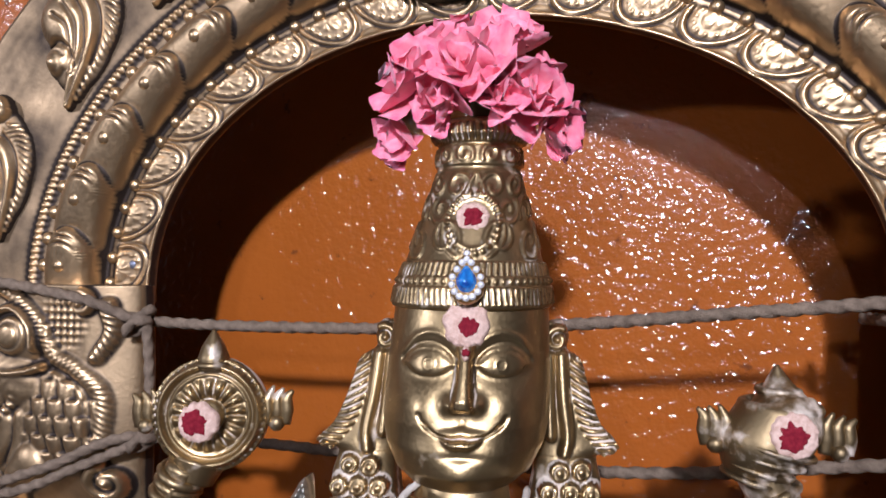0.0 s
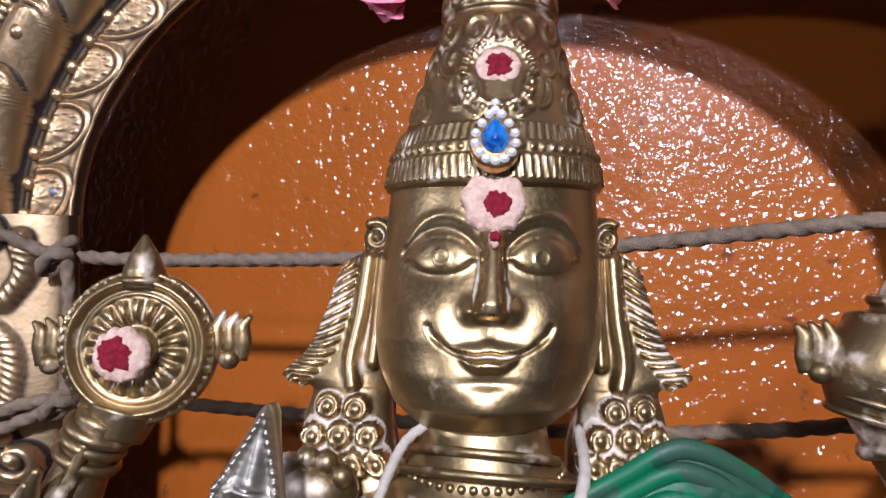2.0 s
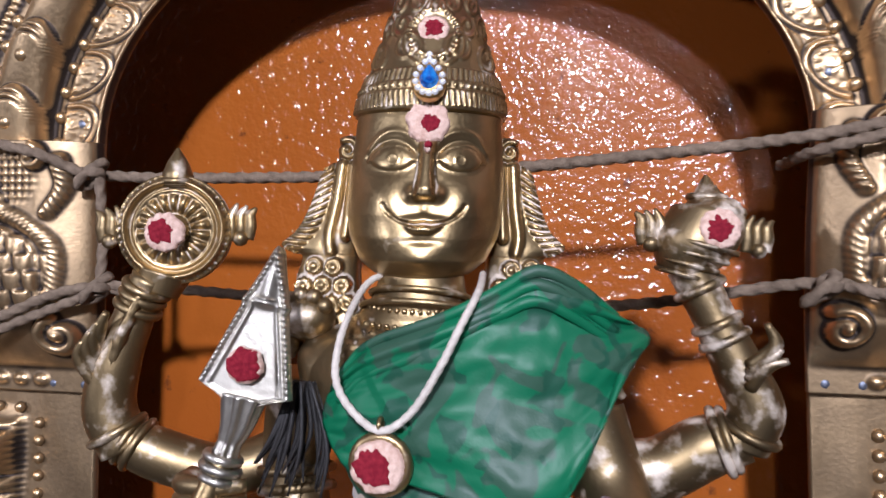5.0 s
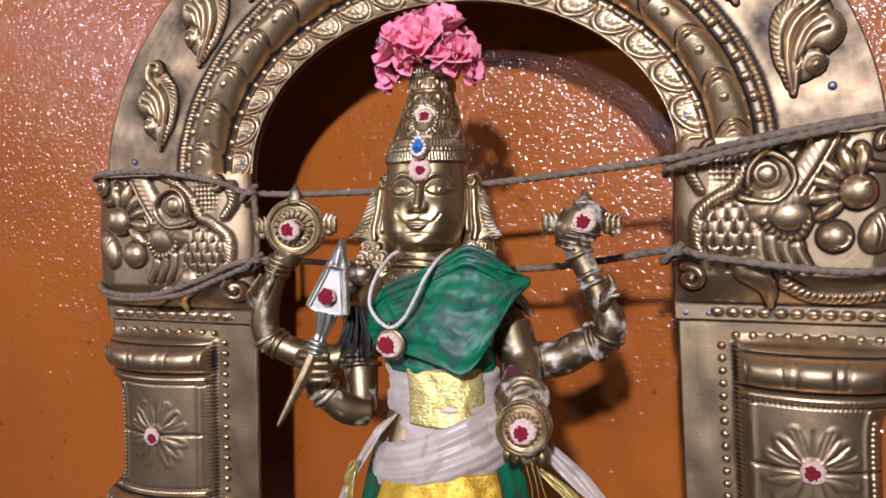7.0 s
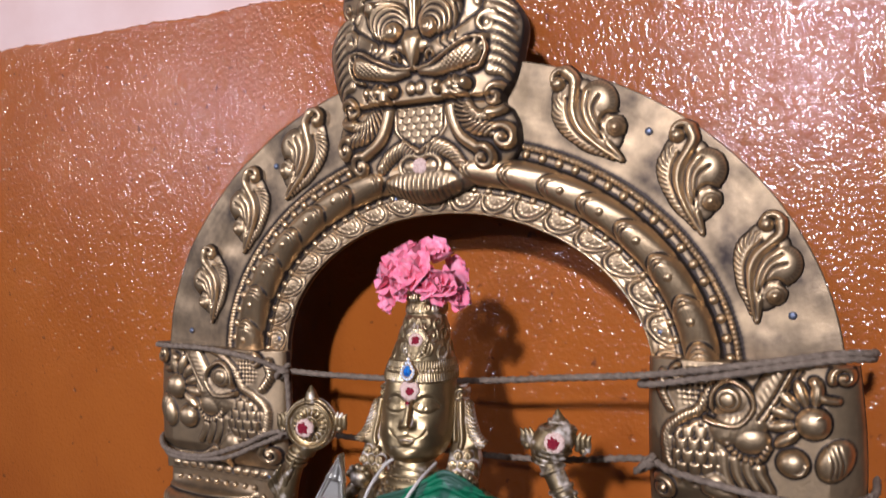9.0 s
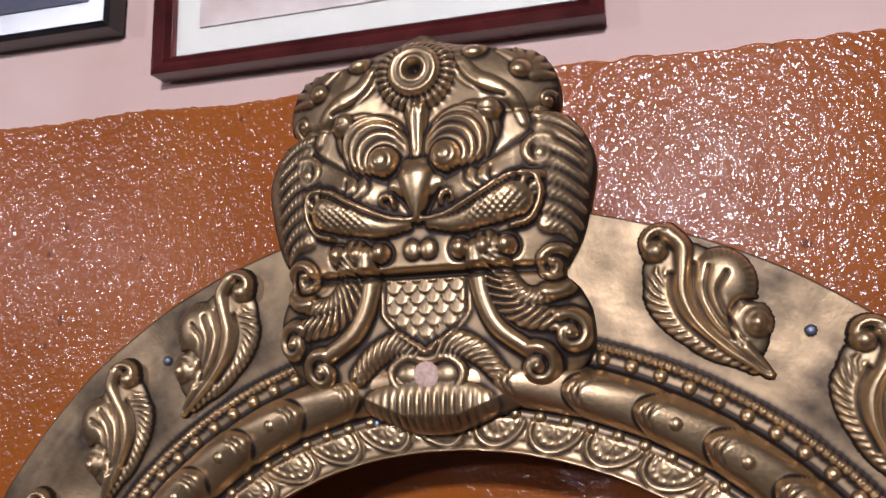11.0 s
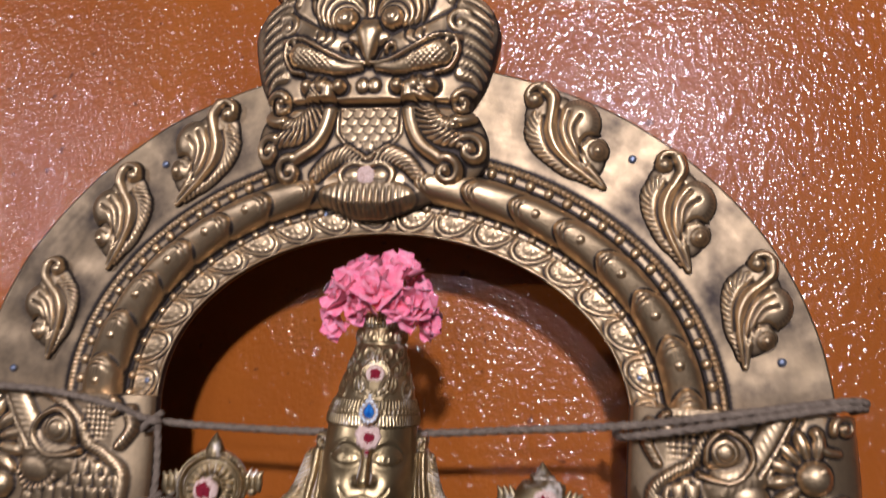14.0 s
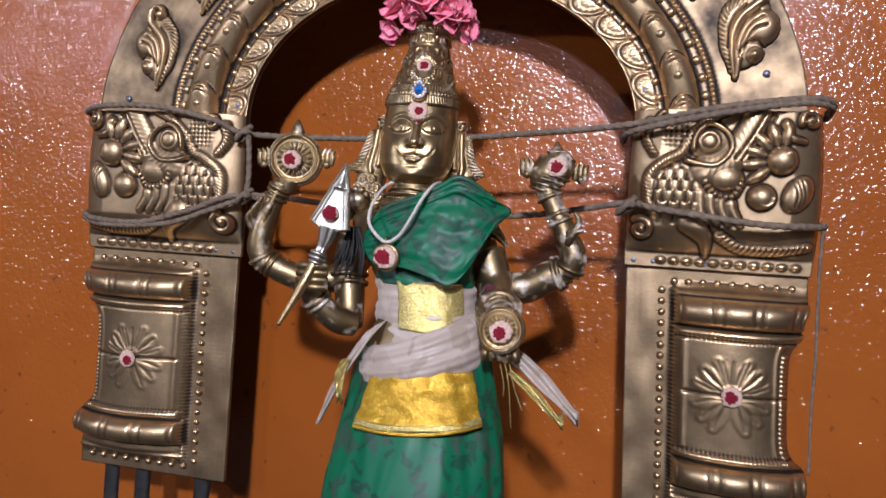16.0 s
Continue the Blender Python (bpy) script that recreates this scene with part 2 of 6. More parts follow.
def tube_data(pts, radii, n=14, m=40, lobes=0, depth=0.0, twist=0.0, flat=1.0, cap=True):
    """Verts and faces of a round bar swept along pts; lobes give it rope strands."""
    line = smoothline(pts, m)
    rad = np.interp(np.linspace(0, 1, m), np.linspace(0, 1, len(radii)), radii)
    tang = np.gradient(line, axis=0)
    tang /= np.linalg.norm(tang, axis=1)[:, None] + 1e-12
    side = np.cross(tang[0], (0, 1, 0.01))
    if np.linalg.norm(side) < 0.1:
        side = np.cross(tang[0], (1, 0, 0))
    s, verts = 0.0, []
    for i in range(m):
        side = side - tang[i] * np.dot(side, tang[i])
        side /= np.linalg.norm(side) + 1e-12
        up = np.cross(tang[i], side)
        if i:
            s += np.linalg.norm(line[i] - line[i - 1])
        for k in range(n):
            a = 2 * math.pi * k / n
            r = rad[i] * (1 + depth * abs(math.cos(lobes * (a - twist * s) / 2)) - depth * 0.5) if lobes else rad[i]
            verts.append(line[i] + side * r * math.cos(a) + up * r * math.sin(a) * flat)
    faces = [(i * n + k, i * n + (k + 1) % n, (i + 1) * n + (k + 1) % n, (i + 1) * n + k) for i in range(m - 1) for k in range(n)]
    if cap:
        faces += [tuple(range(n))[::-1], tuple((m - 1) * n + k for k in range(n))]
    return np.array(verts), faces


# ---------------- the room ----------------
WALL, ARCH = 0.455, 0.335


def wall_sheet():
    wall = box("wall_north", PINK, -4.0, 4.0, WALL, WALL + 0.2, 0, 3.8)
    tagged(wall, "pink limewashed wall above, orange enamel below", "wall", kind="structure")
    # the enamel coat: a thin skin with a hand-brushed upper edge
    xs = np.concatenate([np.linspace(-4.0, -1.0, 30)[:-1], np.linspace(-1.0, 0.7, 500), np.linspace(0.7, 4.0, 30)[1:]])
    verts, faces = [], []
    for x in xs:
        top = 1.6535 - 0.024 * (x + 0.1) + 0.004 * noise.noise((x * 9, 3, 0)) + 0.003 * noise.noise((x * 45, 8, 0)) + 0.0015 * noise.noise((x * 170, 1, 0))
        for y, z in ((WALL, 0.0), (WALL - 0.003, 0.0), (WALL - 0.003, top - 0.002), (WALL - 0.0015, top), (WALL, top + 0.0005)):
            verts.append((x, y, z))
    me = mesh_of("enamel_coat", verts, lattice(len(xs), 5), (ORANGE,), False)
    coat = part("enamel_coat", me, wall, "glossy orange enamel paint, lumpy")
    coat.location = (0, 0, 0)
    # unseen shell, set far back and kept dark so the shadows stay deep
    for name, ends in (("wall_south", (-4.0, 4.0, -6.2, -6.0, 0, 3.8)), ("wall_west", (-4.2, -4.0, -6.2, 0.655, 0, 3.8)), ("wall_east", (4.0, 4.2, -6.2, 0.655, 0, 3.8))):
        tagged(box(name, ROOM, *ends), "unseen plastered room wall, coloured near black to limit bounce light", "wall", kind="structure")
    tagged(box("floor", STONE, -4.2, 4.2, -6.2, 0.655, -0.1, 0.0), "unseen stone floor, coloured near black to limit bounce light", "floor", kind="structure")
    tagged(box("ceiling", ROOM, -4.2, 4.2, -6.2, 0.655, 3.8, 3.9), "unseen plastered ceiling, coloured near black to limit bounce light", "ceiling", kind="structure")
    tagged(box("altar_shelf", STONE, -0.9, 0.8, -0.05, WALL - 0.004, 0.0, 0.56, bevel=0.006), "unseen stone altar shelf under the brass arch, darkened to limit bounce light", "shelf")


wall_sheet()


# ---------------- the brass arch ----------------
arch = thing("prabhavali_arch", "old embossed brass prabhavali arch tied upright behind the statue", "arch", (-0.045, ARCH, 0.56))


def local(ob, parent=arch):
    """Keep a part at its place in the world though its thing's base is elsewhere."""
    ob.matrix_parent_inverse = Matrix.Translation(-Vector(parent.location))
    return ob


def bead_mesh(r, h, n=10):
    verts, faces = [], []
    for i, e in enumerate((0, 28, 56)):
        for k in range(n):
            a = 2 * math.pi * k / n
            verts.append((r * math.cos(radians(e)) * math.cos(a), -h * math.sin(radians(e)), r * math.cos(radians(e)) * math.sin(a)))
    verts.append((0, -h, 0))
    for i in range(2):
        faces += [(i * n + k, i * n + (k + 1) % n, (i + 1) * n + (k + 1) % n, (i + 1) * n + k) for k in range(n)]
    faces += [(2 * n + k, 2 * n + (k + 1) % n, 3 * n) for k in range(n)]
    return mesh_of("bead", verts, faces, (SHEET,), True, [0.55] * n + [0.25] * n + [0.1] * n + [0.05])


BEAD, BIGBEAD = bead_mesh(0.0034, 0.0034), bead_mesh(0.0042, 0.0038)
RIVETS = bead_mesh(0.0034, 0.0018)
RIVETS.materials[0] = RIVET


def bead(x, y, z, me=BEAD, name="bead", scale=1.0):
    ob = part(name, me, arch)
    ob.location, ob.scale = (x, y, z), (scale, scale, scale)
    return local(ob)


def rim_in(a):
    c, s = math.cos(a), math.sin(a)
    return -0.027 + 0.2145 * c, 1.187 + 0.1585 * s


def rim_out(a):
    c, s = math.cos(a), math.sin(a)
    if c > 0:
        return -0.044 + 0.392 * c, 1.187 + 0.322 * s
    n = 2 / 1.85
    return -0.044 - 0.394 * abs(c) ** n, 1.187 + 0.322 * abs(s) ** n


def arch_point(a, v):
    (x0, z0), (x1, z1) = rim_in(a), rim_out(a)
    return x0 + (x1 - x0) * v, z0 + (z1 - z0) * v


LEAVES = ((0.1270, 1.4370), (0.2230, 1.3720), (0.2850, 1.2900), (-0.2120, 1.4240), (-0.2955, 1.3620), (-0.3610, 1.2710))


def arch_band():
    nu, nv = 1440, 120
    A = np.linspace(-0.05, math.pi + 0.05, nu)
    vs = np.linspace(0, 1, nv) ** 1.25
    X, Z, S, V = (np.zeros((nu, nv)) for _ in range(4))
    s, last = 0.0, None
    for i, a in enumerate(A):
        for k, v in enumerate(vs):
            X[i, k], Z[i, k] = arch_point(a, v)
        V[i] = vs
        mid = arch_point(a, 0.22)
        if last:
            s += math.dist(mid, last)
        last = mid
        S[i] = s
    S -= s / 2
    S = np.abs(S)
    r = Relief(X, Z)
    # half-round moulding of overlapping scales, each with a combed edge
    q = (V - 0.285) / 0.105
    inside = np.abs(q) < 1
    ph = np.mod(-S / 0.042 - 0.46 * (1 - np.clip(q, -1, 1) ** 2), 1.0)
    mould = 0.0165 * np.sqrt(np.clip(1 - q * q, 0, 1))
    scale = 0.0085 * np.clip(ph, 0, 1) ** 0.8 * np.clip((1 - ph) / 0.16, 0, 1) ** 0.5 - 0.0026 * np.exp(-((ph - 0.86) / 0.022) ** 2) - 0.0020 * np.exp(-((ph - 0.76) / 0.018) ** 2)
    comb = 0.0017 * np.cos(q * 40) * np.exp(-((ph - 0.62) / 0.10) ** 2)
    r.H = np.where(inside, mould + (scale + comb) * np.sqrt(np.clip(1 - q * q, 0, 1)), 0)
    # channels for the two bead rows, and the corded line outside
    r.H += 0.0012 * np.exp(-((V - 0.155) / 0.016) ** 2)
    r.H += (0.0042 + 0.0014 * np.cos(S * 2 * math.pi / 0.0038)) * np.exp(-((V - 0.475) / 0.012) ** 2)
    # inner band of chased swirls
    cell = 0.0400
    w = (V - 0.068) / 0.068
    c = np.mod(S / cell - 0.10 * w, 1.0) - 0.5
    band = np.abs(w) < 1.0
    # fans that open from the outer edge: a double arc, a row of punched dots, a small leaf
    rr, ang = np.hypot(c * 2.0, (w - 0.75) * 0.62), np.arctan2(w - 0.75, c * 3.0)
    arcs = -0.0012 * np.exp(-((rr - 0.98) / 0.05) ** 2) + 0.0010 * np.exp(-((rr - 0.86) / 0.06) ** 2) - 0.0011 * np.exp(-((rr - 0.74) / 0.045) ** 2)
    dots = 0.0011 * np.clip(np.cos(ang * 13), 0, 1) * np.exp(-((rr - 0.58) / 0.05) ** 2)
    leaf = 0.0009 * np.clip(1 - (rr / 0.40) ** 2, 0, 1) ** 0.5 * (1 + 0.4 * np.cos(ang * 7))
    vine = -0.0010 * np.exp(-((w + 0.55 + 0.25 * np.cos(c * 2 * math.pi)) / 0.10) ** 2) * (rr > 1.0)
    r.H += np.where(band, 0.0022 + arcs + dots + leaf + vine, 0)
    r.H += 0.0022 * np.exp(-((V - 0.005) / 0.012) ** 2)
    # hand-beaten unevenness of the plain outer field
    uneven = np.array([[noise.noise((X[i, k] * 30, Z[i, k] * 30, 0)) for k in range(0, nv, 4)] for i in range(0, nu, 4)])
    uneven = np.repeat(np.repeat(uneven, 4, 0), 4, 1)[:nu, :nv]
    for _ in range(6):
        uneven = blur(uneven)
    r.H += 0.0018 * uneven * np.clip((V - 0.48) * 6, 0, 1)
    for _ in range(2):
        r.H = blur(r.H)
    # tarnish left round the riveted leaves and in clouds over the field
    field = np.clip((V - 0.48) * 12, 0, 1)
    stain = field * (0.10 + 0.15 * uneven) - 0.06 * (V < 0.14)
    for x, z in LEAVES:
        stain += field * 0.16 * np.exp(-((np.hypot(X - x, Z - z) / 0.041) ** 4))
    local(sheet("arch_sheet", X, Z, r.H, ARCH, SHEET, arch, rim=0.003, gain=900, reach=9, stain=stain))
    length = s
    # a knob on each scale of the moulding
    along = np.array([math.dist(arch_point(A[i], 0.22), arch_point(A[i + 1], 0.22)) for i in range(nu - 1)])
    along = np.concatenate([[0], np.cumsum(along)]) - length / 2
    for side in (1, -1):
        for n in range(3, 14):
            a = np.interp(side * 0.042 * (n + 0.12), along, A)
            if 0.0 < a < math.pi:
                p = arch_point(a, 0.285)
                bead(p[0], ARCH - 0.0178, p[1], BIGBEAD, "knob", 1.25)
    # bead rows
    for v, gap, me, y in ((0.155, 0.0165, BIGBEAD, 0.0010), (0.428, 0.0180, BIGBEAD, 0.0004)):
        run, last = 0.0, None
        for a in np.linspace(0.0, math.pi, 2400):
            p = arch_point(a, v)
            if last:
                run += math.dist(p, last)
            if last is None or run >= gap:
                run = 0.0
                bead(p[0], ARCH - y, p[1], me, "bead", 1.0 if v < 0.3 else 1.15)
            last = p


arch_band()


def leaf_scroll(flip, size, seed):
    """One acanthus scroll: a curled bud above, a plump grooved belly and a trailing tip."""
    nx, nz = 120, 168
    X, Z = np.meshgrid(np.linspace(-0.040, 0.042, nx), np.linspace(-0.054, 0.052, nz), indexing="ij")
    r = Relief(X, Z)
    k = flip
    def ln(*p, n=28):
        return smoothline([(u * k, v) for u, v in p], n)
    # belly lobe with short nicks along its outer edge, running down into the tail
    r.dome((0.0010 * k, -0.0020), 0.0255, 0.0420, 0.0098, 32 * k)
    r.dome((0.0130 * k, 0.0085), 0.0175, 0.0195, 0.0155, 20 * k)
    r.ridge(ln((0.0100, 0.0080), (0.0080, -0.0080), (0.0130, -0.0260), (0.0275, -0.0465)), 0.0150, 0.0022, 0.0150)
    du, dv = (r.X * k - 0.0130) / 0.0165, (r.Z - 0.0085) / 0.0190
    q, ang = np.hypot(du, dv), np.arctan2(dv, du)
    r.H -= 0.0014 * (0.5 + 0.5 * np.cos(ang * 30)) * np.exp(-((q - 0.84) / 0.12) ** 2) * np.clip(np.cos(ang - 0.7) * 3, 0, 1)
    # combed inner edge
    r.ridge(ln((-0.0200, 0.0170), (-0.0245, 0.0040), (-0.0190, -0.0110), (-0.0050, -0.0260), (0.0200, -0.0440)), 0.0078, 0.0018, 0.0100, 0.48, 0.0049, slant=0.9)
    # smooth stem from the hooked bud down to the tail
    r.ridge(ln((-0.0120, 0.0400), (-0.0055, 0.0310), (-0.0070, 0.0200), (-0.0100, 0.0040), (-0.0060, -0.0120), (0.0060, -0.0280), (0.0265, -0.0465)), 0.0062, 0.0018, 0.0155)
    # flutes that sweep over the belly
    for line in (((-0.0010, 0.0200), (-0.0035, 0.0040), (0.0010, -0.0130), (0.0120, -0.0290), (0.0260, -0.0450)),
                 ((0.0065, 0.0170), (0.0025, 0.0030), (0.0060, -0.0120), (0.0150, -0.0280)),
                 ((0.0150, 0.0120), (0.0085, 0.0020), (0.0105, -0.0110), (0.0170, -0.0250)),
                 ((-0.0140, 0.0160), (-0.0160, 0.0030), (-0.0115, -0.0120), (0.0010, -0.0270))):
        r.groove(ln(*line), 0.0013, 0.0042)
    # round bud eye and lower curl
    r.curl((-0.0185 * k, 0.0330), 0.0115, 20 if k > 0 else 160, 0.75, 0.0046, 0.0140, flip=k, ball=False)
    r.dome((-0.0205 * k, 0.0305), 0.0078, 0.0074, 0.0165)
    r.dome((0.0235 * k, -0.0165), 0.0112, 0.0122, 0.0130)
    r.dome((0.0255 * k, -0.0175), 0.0060, 0.0068, 0.0172)
    r.groove(ln((0.0120, -0.0240), (0.0125, -0.0120), (0.0190, -0.0045), (0.0290, -0.0060)), 0.0014, 0.0052)
    r.groove([(0.0255 * k + 0.0078 * math.cos(t), -0.0175 + 0.0086 * math.sin(t)) for t in np.linspace(0.3, 5.4, 24)], 0.0010, 0.0026)
    H = r.H
    for _ in range(3):
        H = blur(H)
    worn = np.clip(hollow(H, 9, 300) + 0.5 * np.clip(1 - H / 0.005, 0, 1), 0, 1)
    keep = H > 0.0004
    idx = -np.ones(H.shape, int)
    used = np.zeros(H.shape, bool)
    cells = keep[:-1, :-1] | keep[1:, :-1] | keep[:-1, 1:] | keep[1:, 1:]
    for di in (0, 1):
        for dk in (0, 1):
            used[di:H.shape[0] - 1 + di, dk:H.shape[1] - 1 + dk] |= cells
    idx[used] = np.arange(used.sum())
    verts = np.stack([X[used] * size, -H[used] * size * 0.64 + np.where(keep[used], 0, 0.002), Z[used] * size], 1)
    faces = [(idx[i, j], idx[i + 1, j], idx[i + 1, j + 1], idx[i, j + 1]) for i, j in zip(*np.nonzero(cells))]
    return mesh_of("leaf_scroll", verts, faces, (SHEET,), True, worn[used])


LEAF_R, LEAF_L = leaf_scroll(1, 1.10, 1), leaf_scroll(-1, 1.10, 2)
for me, spots in (
    (LEAF_R, (((0.1270, 1.4370), -6), ((0.2230, 1.3720), 19), ((0.2850, 1.2900), 38))),
    (LEAF_L, (((-0.2120, 1.4240), -3), ((-0.2955, 1.3620), -19), ((-0.3610, 1.2710), -30))),
):
    for ((x, z), turn), big in zip(spots, (1.0, 0.93, 0.86)):
        ob = local(part("leaf_scroll", me, arch))
        ob.location, ob.rotation_euler = (x, ARCH - 0.001, z), (0, radians(turn), 0)
        ob.scale = (big, big, big)


def makara(flip, x0, x1, z0, z1):
    """The block above a pillar: a scaly makara with a round eye, a curled trunk and a bossed flower at its outer end. flip 1: outer end at +x."""
    nu, nv = 210, 165
    U, W = np.meshgrid(np.linspace(0, 1, nu), np.linspace(0, 1, nv), indexing="ij")
    inner, outer = (x0, x1) if flip > 0 else (x1, x0)
    bulge = 0.006 * np.sin(W * math.pi * 1.0)
    X = inner + (outer - inner) * U + flip * bulge * (U - 0.3)
    Z = z0 + (z1 - z0) * W
    w, h = abs(x1 - x0), z1 - z0

    def at(u, v):
        return inner + (outer - inner) * u, z0 + h * v

    def line(*p, n=22):
        return smoothline([at(*q) for q in p], n)
    edge = np.minimum(U, 1 - U)
    body = 0.024 * np.clip(edge / 0.16, 0, 1) ** 0.5 * np.clip((W - 0.10) / 0.16, 0, 1) ** 0.6 + 0.004
    body = blur(blur(body))
    r = Relief(X, Z, body)
    r.G = body.copy()
    unit = w / 0.172

    def rad(v):
        return v * unit
    # neck scales in an oval
    su, sv = (U - 0.06) / 0.062, W / 0.070
    row = np.floor(sv)
    fu, fv = np.mod(su + 0.5 * np.mod(row, 2), 1) - 0.5, np.mod(sv, 1)
    scales = 0.0042 * np.clip(1 - (fu * 2) ** 2 - (1 - fv) ** 2 * 0.6, 0, 1) ** 0.5
    r.H += scales * np.clip(1.4 - ((U - 0.24) / 0.135) ** 2 - ((W - 0.47) / 0.17) ** 2, 0, 1) ** 0.4
    r.swell(at(0.24, 0.46), rad(0.026), rad(0.026), 0.007)
    # the corded mane line, and the hatched temple behind it
    r.ridge(line((0.10, 0.40), (0.10, 0.58), (0.19, 0.68), (0.27, 0.73), (0.32, 0.84), (0.42, 0.95), (0.50, 1.0)), rad(0.0050), rad(0.0044), 0.0075, comb=0.35, pitch=0.0036)
    r.groove(line((0.13, 0.40), (0.14, 0.58), (0.22, 0.65), (0.31, 0.70), (0.36, 0.83), (0.46, 0.93)), 0.0013, 0.003)
    hatch = np.clip(1.3 - ((U - 0.24) / 0.085) ** 2 - ((W - 0.86) / 0.12) ** 2, 0, 1)
    r.H += 0.0009 * hatch * (np.cos(U * w / 0.0048 * 2 * math.pi) + np.cos(W * h / 0.0048 * 2 * math.pi))
    # snout sweeping up, cheek, eye
    r.ridge(line((0.40, 0.62), (0.52, 0.68), (0.58, 0.80), (0.66, 0.98)), rad(0.0150), rad(0.0110), 0.0110, comb=0.05, pitch=0.006)
    for j in range(3):
        r.groove(line((0.55 + 0.035 * j, 0.70 - 0.01 * j), (0.62 + 0.03 * j, 0.82), (0.69 + 0.03 * j, 0.97)), 0.0012, 0.0030)
    r.dome(at(0.42, 0.79), rad(0.0200), rad(0.0150), 0.0085, 15 * flip)
    r.ridge(line((0.30, 0.68), (0.36, 0.66), (0.46, 0.66), (0.53, 0.76), (0.50, 0.86), (0.41, 0.91), (0.34, 0.84), (0.33, 0.75)), rad(0.0028), rad(0.0024), 0.0135)
    r.dome(at(0.41, 0.80), rad(0.0105), rad(0.0105), 0.0075, base=0.0250)
    r.ring(at(0.41, 0.80), rad(0.0072), 0.0010, -0.0024)
    # paw under a corded cuff
    r.dome(at(0.51, 0.58), rad(0.0165), rad(0.0130), 0.0120)
    r.ridge(line((0.39, 0.60), (0.42, 0.52), (0.48, 0.47), (0.55, 0.47), (0.59, 0.54)), rad(0.0036), rad(0.0036), 0.0110, comb=0.5, pitch=0.0050, slant=0)
    for j in range(4):
        r.ridge(line((0.38 + 0.055 * j, 0.48 - 0.02 * j), (0.39 + 0.055 * j, 0.38), (0.42 + 0.06 * j, 0.30), n=10), rad(0.0060), rad(0.0036), 0.0075)
    # bossed flower with a fan of combed petals
    fc = at(0.79, 0.70)
    for j in range(6):
        a = radians(82 + 27 * j)
        c = (fc[0] + flip * rad(0.0245) * math.cos(a), fc[1] + rad(0.0245) * math.sin(a))
        r.dome(c, rad(0.0125), rad(0.0056), 0.0100, math.degrees(a) if flip > 0 else 180 - math.degrees(a))
        for q in (-0.0028, 0.0, 0.0028):
            nx, nz = -math.sin(a) * q * flip, math.cos(a) * q
            r.groove([(c[0] - flip * rad(0.007) * math.cos(a) + nx, c[1] - rad(0.007) * math.sin(a) + nz), (c[0] + flip * rad(0.008) * math.cos(a) + nx, c[1] + rad(0.008) * math.sin(a) + nz)], 0.0008, 0.0016)
    r.dome(fc, rad(0.0140), rad(0.0140), 0.0150, base=0.020)
    r.curl(at(0.82, 0.69), rad(0.0085), 80, 0.7, rad(0.0018), 0.0050, base=0.0290, ball=False, flip=flip)
    r.dome(at(0.70, 0.47), rad(0.0130), rad(0.0125), 0.0140)
    r.curl(at(0.71, 0.46), rad(0.0085), 10, 1.0, rad(0.0020), 0.0045, base=0.0260, ball=False, flip=-flip)
    r.dome(at(0.885, 0.50), rad(0.0130), rad(0.0190), 0.0110, -30 * flip)
    for j in range(3):
        r.groove(line((0.85 + 0.025 * j, 0.58), (0.88 + 0.02 * j, 0.50), (0.87 + 0.02 * j, 0.42), n=8), 0.0009, 0.0022)
    r.curl(at(0.93, 0.95), rad(0.0095), 200, 1.1, rad(0.0040), 0.0110, flip=-flip)
    r.ridge(line((0.80, 0.92), (0.83, 0.84), (0.90, 0.82), n=12), rad(0.0048), rad(0.0030), 0.0090)
    # curls along the inner edge
    r.curl(at(0.165, 0.93), rad(0.0068), 90, 1.0, rad(0.0026), 0.0085, flip=flip)
    r.ridge(line((0.09, 0.92), (0.075, 0.82), (0.12, 0.72), n=12), rad(0.0050), rad(0.0040), 0.0080, comb=0.45, pitch=0.0042)
    r.curl(at(0.075, 0.24), rad(0.0105), 120, 1.2, rad(0.0042), 0.0115, flip=-flip)
    # tail leaf and the cord over the foot
    r.ridge(line((0.34, 0.30), (0.42, 0.20), (0.44, 0.09), n=10), rad(0.0130), rad(0.0030), 0.0120)
    r.ridge(line((0.50, 0.22), (0.62, 0.15), (0.80, 0.145), (0.96, 0.18)), rad(0.0055), rad(0.0050), 0.0095, comb=0.40, pitch=0.0050)
    for j in range(11):
        r.dome(at(0.20 + 0.072 * j, 0.050), rad(0.0050), rad(0.0036), 0.0040)
    H = 0.80 * blur(blur(r.H))
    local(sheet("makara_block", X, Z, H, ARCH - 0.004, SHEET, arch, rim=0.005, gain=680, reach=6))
    for u in (0.05, 0.16, 0.44, 0.93):
        x, z = at(u, 0.035)
        bead(x, ARCH - 0.006, z, RIVETS, "rivet")


makara(1, 0.186, 0.358, 1.052, 1.205)
makara(-1, -0.438, -0.238, 1.030, 1.190)


